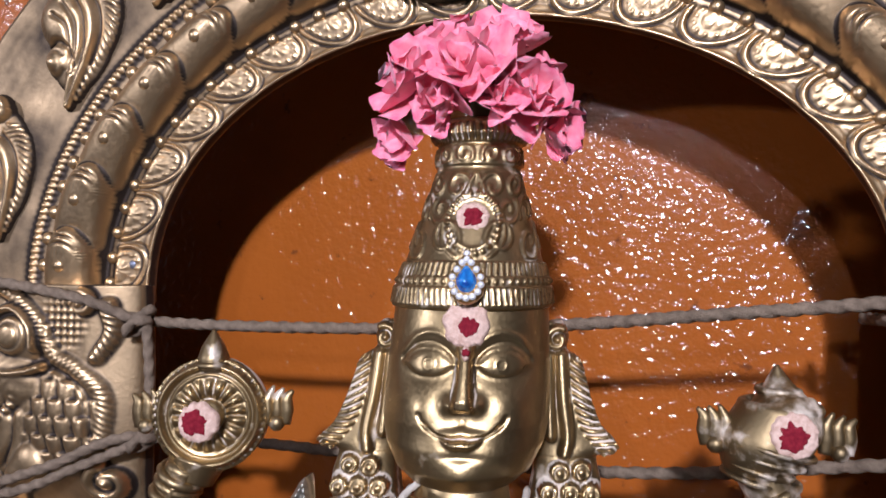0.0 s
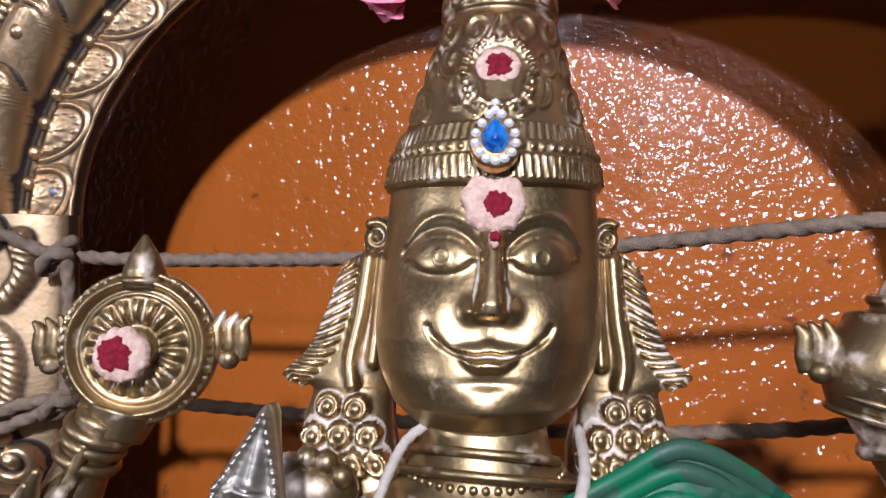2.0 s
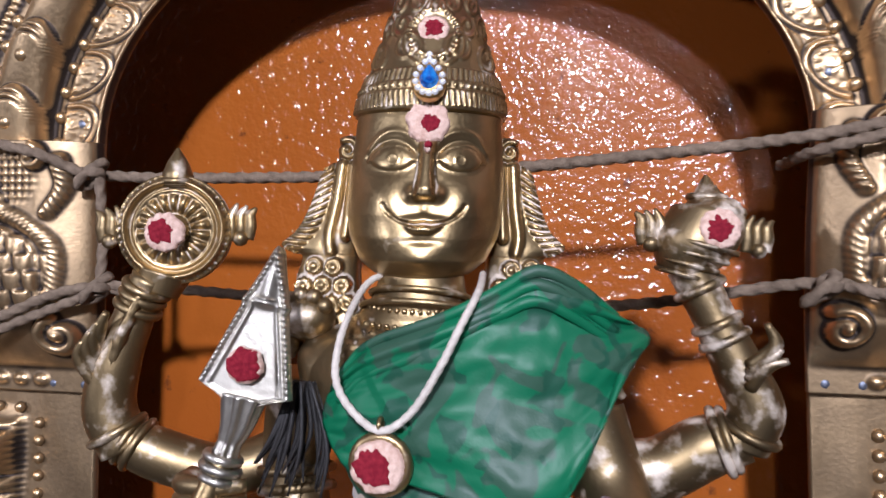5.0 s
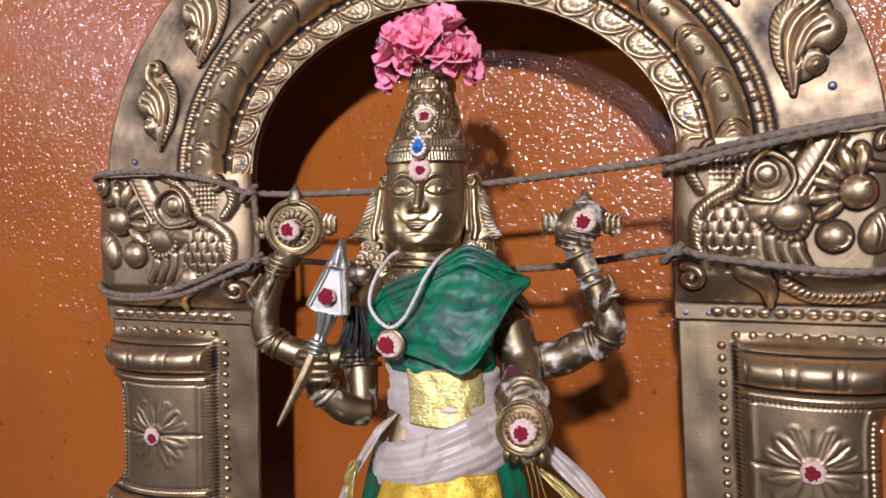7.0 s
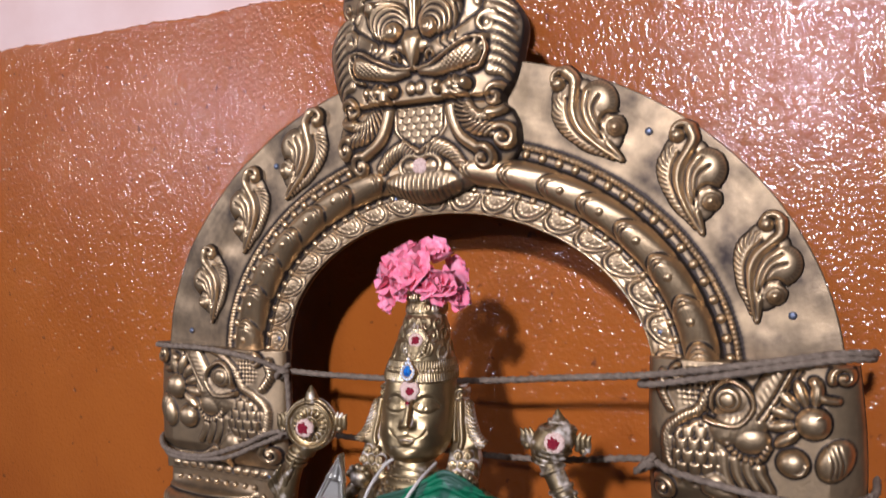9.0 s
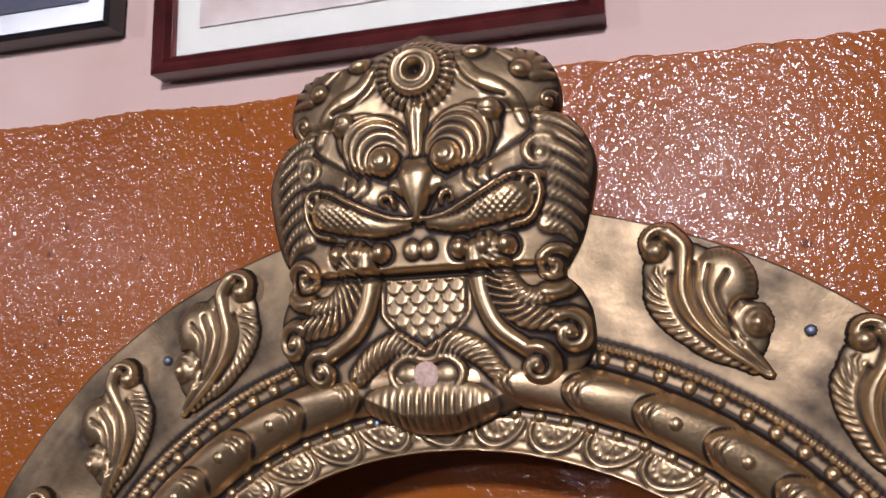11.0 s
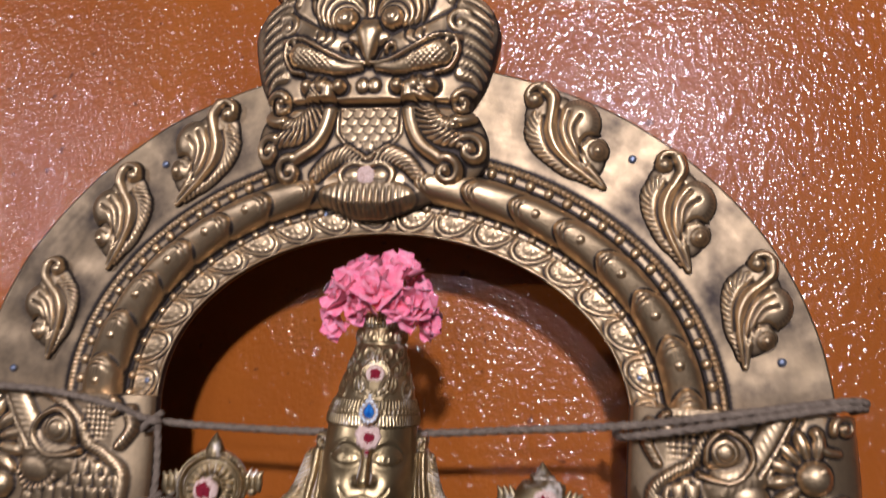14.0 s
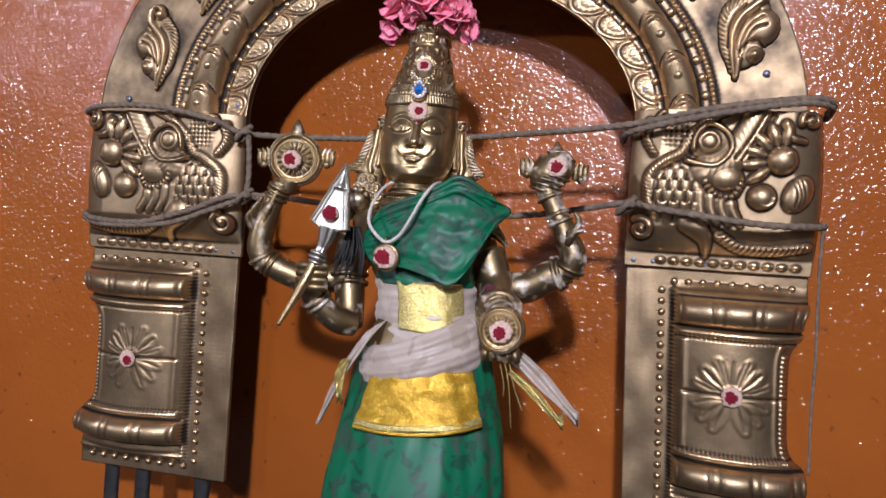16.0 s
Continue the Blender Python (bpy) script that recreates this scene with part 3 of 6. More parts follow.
def pillar(flip, x0, x1, z0, z1, lean):
    """A pillar of sheet brass: a plain inner strip, a bead line, and a moulded shaft with a leaf panel. flip 1: outer edge at +x."""
    nu, nv = 130, 230
    U, W = np.meshgrid(np.linspace(0, 1, nu), np.linspace(0, 1, nv), indexing="ij")
    h, w = z1 - z0, abs(x1 - x0)
    inner, outer = (x0, x1) if flip > 0 else (x1, x0)
    waist = 0.10 * np.clip(1 - ((W - 0.50) / 0.25) ** 6, 0, 1) + 0.03 * (W > 0.72) * np.clip((W - 0.72) / 0.05, 0, 1) * np.clip((0.86 - W) / 0.05, 0, 1)
    X = inner + lean * (1 - W) + (outer - inner) * U * (1 - waist * np.clip((U - 0.5) * 2, 0, 1))
    Z = z0 + h * W

    def at(u, v):
        return inner + lean * (1 - v) + (outer - inner) * u, z0 + h * v
    r = Relief(X, Z)
    shaft = np.clip((U - 0.27) / 0.03, 0, 1)
    prof = np.zeros_like(W)
    for c, hw, hh in ((0.82, 0.055, 0.017), (0.74, 0.020, 0.009), (0.275, 0.020, 0.010), (0.195, 0.055, 0.017)):
        prof = np.maximum(prof, hh * np.sqrt(np.clip(1 - ((W - c) / hw) ** 2, 0, 1)))
    prof = np.maximum(prof, 0.006 * ((W > 0.295) & (W < 0.72)))
    # leaf combing on the two cushion mouldings
    cush = np.exp(-((W - 0.82) / 0.05) ** 4) + np.exp(-((W - 0.195) / 0.05) ** 4)
    lobe = np.abs(np.mod((U - 0.29) / 0.22, 1) - 0.5) * 2
    prof = prof + cush * (0.0022 * np.clip(1 - lobe ** 2, 0, 1) - 0.0020 * np.exp(-((lobe - 0.78) / 0.10) ** 2))
    prof = prof + 0.0012 * np.cos(U * w / 0.0042 * 2 * math.pi) * (np.exp(-((W - 0.725) / 0.012) ** 2) + np.exp(-((W - 0.29) / 0.012) ** 2))
    belly = 0.020 * np.sin(np.clip((U - 0.27) / 0.73, 0, 1) * math.pi) ** 0.7 * np.clip((W - 0.05) / 0.06, 0, 1) * np.clip((0.93 - W) / 0.06, 0, 1)
    r.H = prof * shaft + belly
    # corded border lines
    cord = 0.0032 + 0.0012 * np.cos(W * h / 0.0040 * 2 * math.pi)
    r.H += cord * np.exp(-((U - 0.275) / 0.016) ** 2) * (W < 0.90) * (W > 0.06)
    r.H += 0.004 * np.exp(-((W - 0.885) / 0.010) ** 2) * shaft + 0.004 * np.exp(-((W - 0.085) / 0.010) ** 2) * shaft
    r.H += (0.0030 + 0.001 * np.cos(W * h / 0.0045 * 2 * math.pi)) * np.exp(-((U - 0.95) / 0.02) ** 2) * (W > 0.27) * (W < 0.68)
    # the panel: leaves from the middle to the corners
    c = at(0.59, 0.515)
    for a in (40, 140, 220, 320):
        d = (math.cos(radians(a)), math.sin(radians(a)))
        for spread in (-24, 0, 24):
            e = (math.cos(radians(a + spread)), math.sin(radians(a + spread)))
            line = smoothline([(c[0] + 0.005 * d[0], c[1] + 0.005 * d[1]), (c[0] + 0.020 * e[0], c[1] + 0.020 * e[1]), (c[0] + 0.033 * e[0], c[1] + 0.036 * e[1])], 10)
            dd, ss, LL, side = r.near(line)
            wide = 0.0030 + 0.0055 * np.sin(np.clip(ss / LL, 0, 1) * math.pi * 0.85)
            r.H += 0.0008 * np.clip(1 - (dd / wide) ** 2, 0, 1) ** 0.5
            r.H -= 0.0009 * np.exp(-((dd / 0.0009) ** 2))
    r.groove([at(0.33, 0.515), at(0.92, 0.515)], 0.0012, 0.003)
    for u in (0.33, 0.90):
        r.H += 0.0022 * np.exp(-((U - u) / 0.016) ** 2) * (W > 0.30) * (W < 0.715)
    for j in range(9):
        a = radians(26 + 16 * j)
        p, q = (c[0] + 0.012 * math.cos(a), c[1] + 0.012 * math.sin(a)), (c[0] + 0.034 * math.cos(a), c[1] + 0.033 * math.sin(a))
        r.groove([p, q], 0.0009, 0.0011)
    dents = np.array([[noise.noise((X[i, k] * 40, Z[i, k] * 25, 5)) for k in range(0, nv, 4)] for i in range(0, nu, 4)])
    dents = np.repeat(np.repeat(dents, 4, 0), 4, 1)[:nu, :nv]
    for _ in range(6):
        dents = blur(dents)
    r.H += 0.0022 * dents * (1 - 0.7 * shaft)
    H = blur(r.H)
    local(sheet("pillar_sheet", X, Z, H, ARCH - 0.001, SHEET, arch, rim=0.004, gain=500, reach=5))
    n = 20
    for k in range(n):
        x, z = at(0.205, 0.05 + 0.86 * (k + 0.5) / n)
        bead(x, ARCH - 0.001, z, scale=1.15)
    for k in range(9):
        for v in (0.925, 0.045):
            x, z = at(0.275 + 0.080 * k, v)
            bead(x, ARCH - 0.002, z, scale=1.15)
    i = np.argmin(np.hypot(X - c[0], Z - c[1]))
    return c[0], ARCH - 0.001 - H.ravel()[i], c[1]


PANEL_R = pillar(1, 0.188, 0.357, 0.803, 1.058, 0.011)
PANEL_L = pillar(-1, -0.437, -0.244, 0.768, 1.038, -0.004)
for x, z in ((0.3070, 1.2450), (-0.2550, 1.2030), (0.1950, 1.2270), (0.1870, 1.4150), (-0.2560, 1.4110), (-0.3990, 1.2080), (0.0060, 1.3690), (-0.0900, 1.3630)):
    bead(x, ARCH - 0.001, z, RIVETS, "rivet", 1.1)

# added black boards behind the sheets: they stop light bouncing off the wall
def backing():
    nu = 120
    verts, faces = [], []
    for a in np.linspace(-0.04, math.pi + 0.04, nu):
        for v, y in ((0.14, 0.005), (0.14, 0.026), (0.93, 0.026), (0.93, 0.005)):
            x, z = arch_point(a, v)
            verts.append((x, ARCH + y, z))
    for i in range(nu - 1):
        for k in range(4):
            faces.append((i * 4 + k, i * 4 + (k + 1) % 4, (i + 1) * 4 + (k + 1) % 4, (i + 1) * 4 + k))
    faces += [(0, 1, 2, 3), tuple((nu - 1) * 4 + k for k in (3, 2, 1, 0))]
    local(part("bounce_blocker", mesh_of("bounce_blocker", verts, faces, (BLACKW,), False), arch, "added black board, hidden behind the sheets, that blocks bounce light"))
    for x0, x1, z0 in ((-0.425, -0.272, 0.775), (0.222, 0.340, 0.81)):
        local(part("bounce_blocker", bm_mesh("bounce_blocker", box_bm(x0, x1, ARCH + 0.005, ARCH + 0.026, z0, 1.176, 0.002), BLACKW, False), arch, "added black board, hidden behind the sheets, that blocks bounce light"))


backing()

# iron legs under the pillars
for x in (-0.405, -0.362, -0.282, 0.232, 0.295, 0.345):
    v, f = tube_data([(x, ARCH + 0.012, 0.80), (x - 0.002, ARCH + 0.012, 0.70), (x, ARCH + 0.012, 0.556)], [0.0105, 0.0105, 0.0105], n=8, m=10, flat=0.5)
    local(part("leg", mesh_of("leg", v, f, (IRON,)), arch, "blackened iron strip leg"))


def lion_face():
    """The lion mask that crowns the arch, with its bib of scales and scrolls."""
    # outline, as half-widths either side of a leaning middle line
    levels = smoothline([(1.634, -0.006, 0.004), (1.626, -0.026, 0.018), (1.616, -0.060, 0.056), (1.608, -0.090, 0.082), (1.590, -0.101, 0.094), (1.572, -0.101, 0.094), (1.565, -0.095, 0.089), (1.560, -0.107, 0.102),
                         (1.535, -0.119, 0.115), (1.505, -0.116, 0.111), (1.480, -0.109, 0.104), (1.459, -0.097, 0.092), (1.447, -0.105, 0.101), (1.430, -0.109, 0.108),
                         (1.405, -0.103, 0.106), (1.385, -0.080, 0.084), (1.370, -0.045, 0.050), (1.356, -0.010, 0.014)], 400)
    nu = 320
    U = np.linspace(0, 1, nu)[:, None]
    Z = np.repeat(levels[:, 0][None, :], nu, 0)
    X = -0.047 + levels[:, 1][None, :] + (levels[:, 2] - levels[:, 1])[None, :] * U
    E = np.minimum(U, 1 - U) * (levels[:, 2] - levels[:, 1])[None, :]
    puff = 0.030 * np.clip(E / 0.05, 0, 1) ** 0.6 * np.clip((Z - 1.457) / 0.008, 0, 1) * np.clip((1.638 - Z) / 0.03, 0, 1) ** 0.5
    puff = np.maximum(puff, 0.016 * np.clip(E / 0.03, 0, 1) ** 0.6 * (Z < 1.462) * np.clip((Z - 1.35) / 0.02, 0, 1))
    r = Relief(X, Z, puff)
    cx = -0.0465

    def both(f):
        f(1)
        f(-1)

    def pt(k, u, z):
        return cx + k * u, z

    def ln(k, *p, n=22):
        return smoothline([pt(k, *q) for q in p], n)
    # cheeks and muzzle
    for k in (1, -1):
        r.swell(pt(k, 0.040, 1.5150), 0.030, 0.019, 0.015)
        r.swell(pt(k, 0.060, 1.582), 0.030, 0.026, 0.010)
        r.swell(pt(k, 0.075, 1.430), 0.026, 0.030, 0.008)
    r.G = r.H.copy()
    for k in (1, -1):
        # heavy lids in rings that bulge up and out over round eyes
        e = pt(k, 0.0215, 1.5365)
        r.dome((e[0] + 0.009 * k, e[1] + 0.013), 0.029, 0.021, 0.014, 32 * k, base=0.018)
        for j in range(4):
            c = (e[0] + 0.0024 * k * j, e[1] + 0.0034 * j)
            dist = np.hypot(r.X - c[0], r.Z - c[1]) - 0.0128 - 0.0030 * j
            up = np.clip(((r.Z - c[1]) * 0.8 + (r.X - c[0]) * k * 0.6) * 160 + 0.6, 0, 1)
            r.H += up * (0.0022 * np.exp(-(dist / 0.0016) ** 2) - 0.0026 * np.exp(-((dist - 0.0026) / 0.0009) ** 2))
        r.dome(e, 0.0112, 0.0110, 0.019, base=0.0250)
        r.ring((e[0], e[1] - 0.001), 0.0056, 0.0009, -0.0020)
        # scrolls over the brows, and the leafwork of the ear
        r.dome(pt(k, 0.050, 1.5640), 0.0090, 0.0085, 0.014, base=0.020)
        r.ridge(ln(k, (0.030, 1.5990), (0.040, 1.5880), (0.052, 1.5820), (0.066, 1.5720), (0.072, 1.5560)), 0.0075, 0.0040, 0.0048, base=0.018)
        r.dome(pt(k, 0.041, 1.6100), 0.0085, 0.0075, 0.010, base=0.014)
        r.groove(ln(k, (0.026, 1.6060), (0.034, 1.5900), (0.046, 1.5790), (0.060, 1.5740)), 0.0012, 0.0034)
        for j in range(6):
            a = radians(-25 + 28 * j)
            c = pt(k, 0.072, 1.5930)
            p, q = (c[0] + k * 0.008 * math.cos(a), c[1] + 0.008 * math.sin(a)), (c[0] + k * 0.024 * math.cos(a + 0.25), c[1] + 0.019 * math.sin(a + 0.25))
            r.ridge([p, q], 0.0052, 0.0022, 0.0060, base=0.010)
        r.dome(pt(k, 0.072, 1.5930), 0.0078, 0.0072, 0.0110, base=0.012)
        r.curl(pt(k, 0.088, 1.5715), 0.0075, 300 if k > 0 else 240, 0.9, 0.0030, 0.0055, base=0.010, flip=k)
        r.groove(ln(k, (0.103, 1.5600), (0.090, 1.5580), (0.070, 1.5450), (0.040, 1.5270)), 0.0014, 0.0034)
        # side mane of combed leaves
        for j in range(8):
            z = 1.5600 - 0.0105 * j
            r.ridge(ln(k, (0.083, z + 0.002), (0.094, z - 0.0015), (0.1075 - 0.0008 * max(0, j - 4) ** 2, z - 0.0115), n=10), 0.0062, 0.0022, 0.0052, base=0.010, comb=0.18, pitch=0.004)
        r.curl(pt(k, 0.082, 1.5345), 0.0125, 60 if k > 0 else 120, 0.9, 0.0040, 0.006, base=0.018, flip=k)
        r.curl(pt(k, 0.077, 1.512), 0.0085, 60 if k > 0 else 120, 1.0, 0.0036, 0.009, base=0.018, flip=k)
        # swollen lip pads, chased in a net and rimmed by the moustache
        r.ridge(ln(k, (0.008, 1.4930), (0.028, 1.4920), (0.050, 1.4985), (0.066, 1.5045)), 0.0034, 0.0112, 0.0080, base=0.022)
        inside = np.exp(-(((r.X - cx) * k - 0.054) / 0.020) ** 4 - ((r.Z - 1.4995) / 0.0095) ** 4)
        r.H += 0.0012 * inside * (np.cos((r.X + r.Z) * 2 * math.pi / 0.0052) + np.cos((r.X - r.Z) * 2 * math.pi / 0.0052))
        r.ridge(ln(k, (0.004, 1.4960), (0.020, 1.4980), (0.042, 1.5075), (0.060, 1.5180), (0.076, 1.5200), (0.081, 1.5080), (0.074, 1.4920), (0.062, 1.4875)), 0.0019, 0.0017, 0.0038, base=0.026)
        for j in range(3):
            r.groove(ln(k, (0.034 + 0.008 * j, 1.5285 - 0.001 * j), (0.033 + 0.0085 * j, 1.5190), (0.041 + 0.008 * j, 1.5110 + 0.0030 * j)), 0.0012, 0.0034)
        # teeth
        for u in (0.027, 0.0425, 0.0575):
            r.dome(pt(k, u, 1.4755), 0.0062, 0.0068, 0.0120, base=0.022)
            r.ring(pt(k, u, 1.4755), 0.0080, 0.0013, -0.0028)
        # nostril
        r.curl(pt(k, 0.0215, 1.5085), 0.0056, 200 if k > 0 else -20, 0.8, 0.0018, 0.0040, base=0.022, flip=-k, ball=False)
        r.swell(pt(k, 0.0215, 1.5085), 0.0026, 0.0026, -0.007)
        # bib scrolls
        r.ridge(ln(k, (0.049, 1.474), (0.055, 1.454), (0.069, 1.442), (0.090, 1.446)), 0.0085, 0.006, 0.012, base=0.012, comb=0.25)
        r.curl(pt(k, 0.0865, 1.4610), 0.0165, 250 if k > 0 else -70, 1.1, 0.0060, 0.014, base=0.010, flip=k)
        r.ridge(ln(k, (0.0445, 1.476), (0.048, 1.452), (0.062, 1.433), (0.086, 1.427)), 0.0105, 0.008, 0.013, base=0.011, comb=0.50, pitch=0.0062, slant=0.9)
        r.curl(pt(k, 0.0945, 1.4185), 0.0125, 120 if k > 0 else 60, 1.1, 0.0055, 0.0135, base=0.008, flip=-k)
        r.ridge(ln(k, (0.0375, 1.474), (0.0385, 1.448), (0.048, 1.425), (0.068, 1.409)), 0.0075, 0.006, 0.014, base=0.012)
        r.curl(pt(k, 0.0730, 1.3985), 0.0125, 110 if k > 0 else 70, 1.1, 0.0055, 0.0135, base=0.006, flip=-k)
        # leafy lower lip
        r.ridge(ln(k, (0.004, 1.4135), (0.020, 1.4150), (0.036, 1.4080), (0.048, 1.3950)), 0.0110, 0.0065, 0.012, base=0.008, comb=0.4, pitch=0.005, slant=0.8)
        r.ridge(ln(k, (0.0, 1.4045), (0.014, 1.4065), (0.024, 1.3985), (0.020, 1.3875), (0.004, 1.3845)), 0.0036, 0.0036, 0.0085, base=0.012)
        r.dome(pt(k, 0.0125, 1.3955), 0.0095, 0.0085, 0.009, base=0.010)
    # nose
    r.dome((cx, 1.5205), 0.0195, 0.0110, 0.010, base=0.018)
    r.ridge([(cx, 1.5245), (cx, 1.4975)], 0.0135, 0.0040, 0.019, base=0.018)
    r.groove([(cx - 0.0155, 1.5150), (cx - 0.0035, 1.4990)], 0.0013, 0.004).groove([(cx + 0.0155, 1.5150), (cx + 0.0035, 1.4990)], 0.0013, 0.004)
    r.ridge([(cx, 1.572), (cx, 1.541)], 0.0085, 0.0045, 0.011, base=0.018, comb=0.0)
    for u in (-0.004, 0.0, 0.004):
        r.groove([(cx + u * 1.6, 1.572), (cx + u, 1.543)], 0.0009, 0.0024)
    r.dome((cx - 0.0048, 1.5330), 0.0044, 0.0042, 0.006, base=0.026)
    r.dome((cx + 0.0048, 1.5330), 0.0044, 0.0042, 0.006, base=0.026)
    # crest jewel with its frill
    j0 = (cx, 1.5985)
    r.dome(j0, 0.028, 0.028, 0.012, base=0.016)
    frill = np.hypot(r.X - j0[0], r.Z - j0[1])
    ang = np.arctan2(r.Z - j0[1], r.X - j0[0])
    r.H += 0.0022 * np.cos(ang * 30 + frill * 120) * np.exp(-((frill - 0.0240) / 0.005) ** 2)
    r.ring(j0, 0.0150, 0.0030, 0.0046).ring(j0, 0.0195, 0.0014, -0.0026).ring(j0, 0.0085, 0.0024, 0.0040)
    r.swell((j0[0], j0[1] + 0.001), 0.0045, 0.0045, -0.012)
    # tongue and small teeth
    for u in (-0.0055, 0.0055):
        r.dome((cx + u, 1.4765), 0.0060, 0.0065, 0.005, base=0.020)
    r.groove([(cx - 0.085, 1.4600), (cx + 0.085, 1.4600)], 0.0022, 0.005)
    # scaly bib
    wide, tall = 0.0108, 0.0074
    tip = np.zeros_like(r.Z)
    for o in (1, 0, -1):
        row = np.floor((r.Z - 1.40) / tall) + o
        dx = (np.mod((r.X - cx) / wide + 0.5 * np.mod(row, 2), 1) - 0.5) * 2
        over = (r.Z - 1.40) / tall - row + 0.55 - 0.9 * (1 - np.sqrt(np.clip(1 - dx * dx, 0, 1)))
        shape = (1.0 - 0.32 * over) * np.clip(1.05 - 0.5 * dx * dx, 0, 1) * np.clip(over / 0.12, 0, 1)
        tip = np.where((over > 0) & (tip == 0), shape, tip)
    half = 0.027 - np.clip((1.4370 - r.Z) / 0.024, 0, 1) ** 1.6 * 0.027
    zone = (np.abs(r.X - cx) < half) & (r.Z > 1.413) & (r.Z < 1.4590)
    r.H = np.where(zone, 0.0165 + 0.0050 * tip, r.H)
    r.H += 0.0035 * np.exp(-((np.abs(r.X - cx) - half - 0.0030) / 0.0018) ** 2) * (r.Z > 1.411) * (r.Z < 1.459)
    # combed beard
    bz = np.exp(-((r.Z - 1.3730) / 0.0120) ** 4 - ((r.X - cx) / 0.036) ** 4)
    r.dome((cx, 1.3755), 0.046, 0.0195, 0.012, base=0.012)
    r.H += 0.0016 * bz * np.cos((r.X - cx) * 2 * math.pi / 0.0058)
    # the mask is only shallowly beaten
    for _ in range(2):
        r.H = blur(r.H)
    H = r.H * 0.66
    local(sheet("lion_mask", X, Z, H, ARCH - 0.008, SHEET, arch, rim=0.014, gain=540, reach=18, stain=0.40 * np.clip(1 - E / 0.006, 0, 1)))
    i = np.argmin(np.hypot(X - cx, Z - 1.3955))
    return (cx, ARCH - 0.008 - H.ravel()[i], 1.3955)


BOSS = lion_face()


# ---------------- ropes ----------------
def rope(name, label, pts, r, n=12):
    L = sum(math.dist(a, b) for a, b in zip(pts[:-1], pts[1:]))
    m = max(24, int(L / 0.0017))
    v, f = tube_data(pts, [r] * 2, n=n, m=m, lobes=3, depth=0.42, twist=2 * math.pi / 0.030)
    return tagged(part(name, mesh_of(name, v, f, (ROPE,))), label, "rope", "ropes tying the arch")


F = ARCH - 0.048
rope("rope", "grimy twisted jute rope stretched across behind the statue's head", [(-0.452, ARCH + 0.03, 1.186), (-0.446, ARCH - 0.012, 1.190), (-0.40, F + 0.008, 1.1935), (-0.33, F + 0.004, 1.193), (-0.268, F + 0.016, 1.182), (-0.230, 0.316, 1.1690), (-0.12, 0.317, 1.1675), (0.0, 0.318, 1.1715), (0.10, 0.318, 1.1805), (0.186, 0.310, 1.190), (0.26, F + 0.006, 1.204), (0.34, F + 0.020, 1.2165), (0.366, ARCH - 0.010, 1.216), (0.370, ARCH + 0.03, 1.212)], 0.0030)
rope("rope", "second strand of grimy rope round the makara block", [(0.176, ARCH + 0.02, 1.178), (0.186, 0.305, 1.182), (0.25, F + 0.002, 1.196), (0.33, F + 0.014, 1.211), (0.364, ARCH - 0.012, 1.212), (0.369, ARCH + 0.03, 1.207)], 0.0028)
rope("rope", "grimy jute rope wound low round both makara blocks", [(-0.452, ARCH + 0.03, 1.072), (-0.444, ARCH - 0.010, 1.070), (-0.40, F + 0.006, 1.0640), (-0.34, F + 0.000, 1.0640), (-0.285, F + 0.006, 1.080), (-0.225, 0.308, 1.1005), (-0.10, 0.330, 1.094), (0.02, 0.335, 1.092), (0.10, 0.330, 1.098), (0.182, 0.312, 1.1125), (0.215, F + 0.008, 1.108), (0.30, F - 0.002, 1.0985), (0.348, F + 0.014, 1.0985), (0.366, ARCH - 0.010, 1.100), (0.370, ARCH + 0.03, 1.102)], 0.0029)
rope("rope", "doubled end of grimy rope on the makara block", [(-0.446, ARCH - 0.008, 1.064), (-0.39, F + 0.004, 1.0585), (-0.31, F + 0.002, 1.064), (-0.26, F + 0.012, 1.083), (-0.222, 0.309, 1.098), (-0.205, 0.312, 1.096)], 0.0027)
rope("rope", "short upright strand of rope between the two knots", [(-0.2265, 0.309, 1.172), (-0.2235, 0.308, 1.150), (-0.2225, 0.308, 1.120), (-0.2245, 0.307, 1.098)], 0.0028)
for c, k in (((-0.230, 0.309, 1.1690), 1), ((-0.2245, 0.307, 1.0995), 1), ((0.186, 0.304, 1.1105), 1)):
    pts = []
    for i in range(26):
        a = i / 25 * 4.4 * math.pi
        pts.append((c[0] + 0.0052 * math.cos(a) + 0.004 * math.sin(a * 0.5), c[1] + 0.0045 * math.sin(a), c[2] + 0.0055 * math.sin(a * 0.5 + 0.6) + 0.0030 * math.cos(a)))
    rope("rope_knot", "tight lumpy knot in the grimy jute rope", pts, 0.0029, 10)
v, f = tube_data([(0.363, ARCH - 0.02, 1.104), (0.3640, ARCH - 0.014, 1.05), (0.3665, ARCH - 0.012, 0.97), (0.3660, ARCH - 0.012, 0.93), (0.3680, ARCH - 0.012, 0.865)], [0.0017, 0.0014, 0.0012], n=8, m=60, lobes=2, depth=0.4, twist=600)
tagged(part("loose_thread", mesh_of("loose_thread", v, f, (ROPE,))), "loose grey thread hanging from the knotted rope", "thread", "ropes tying the arch")


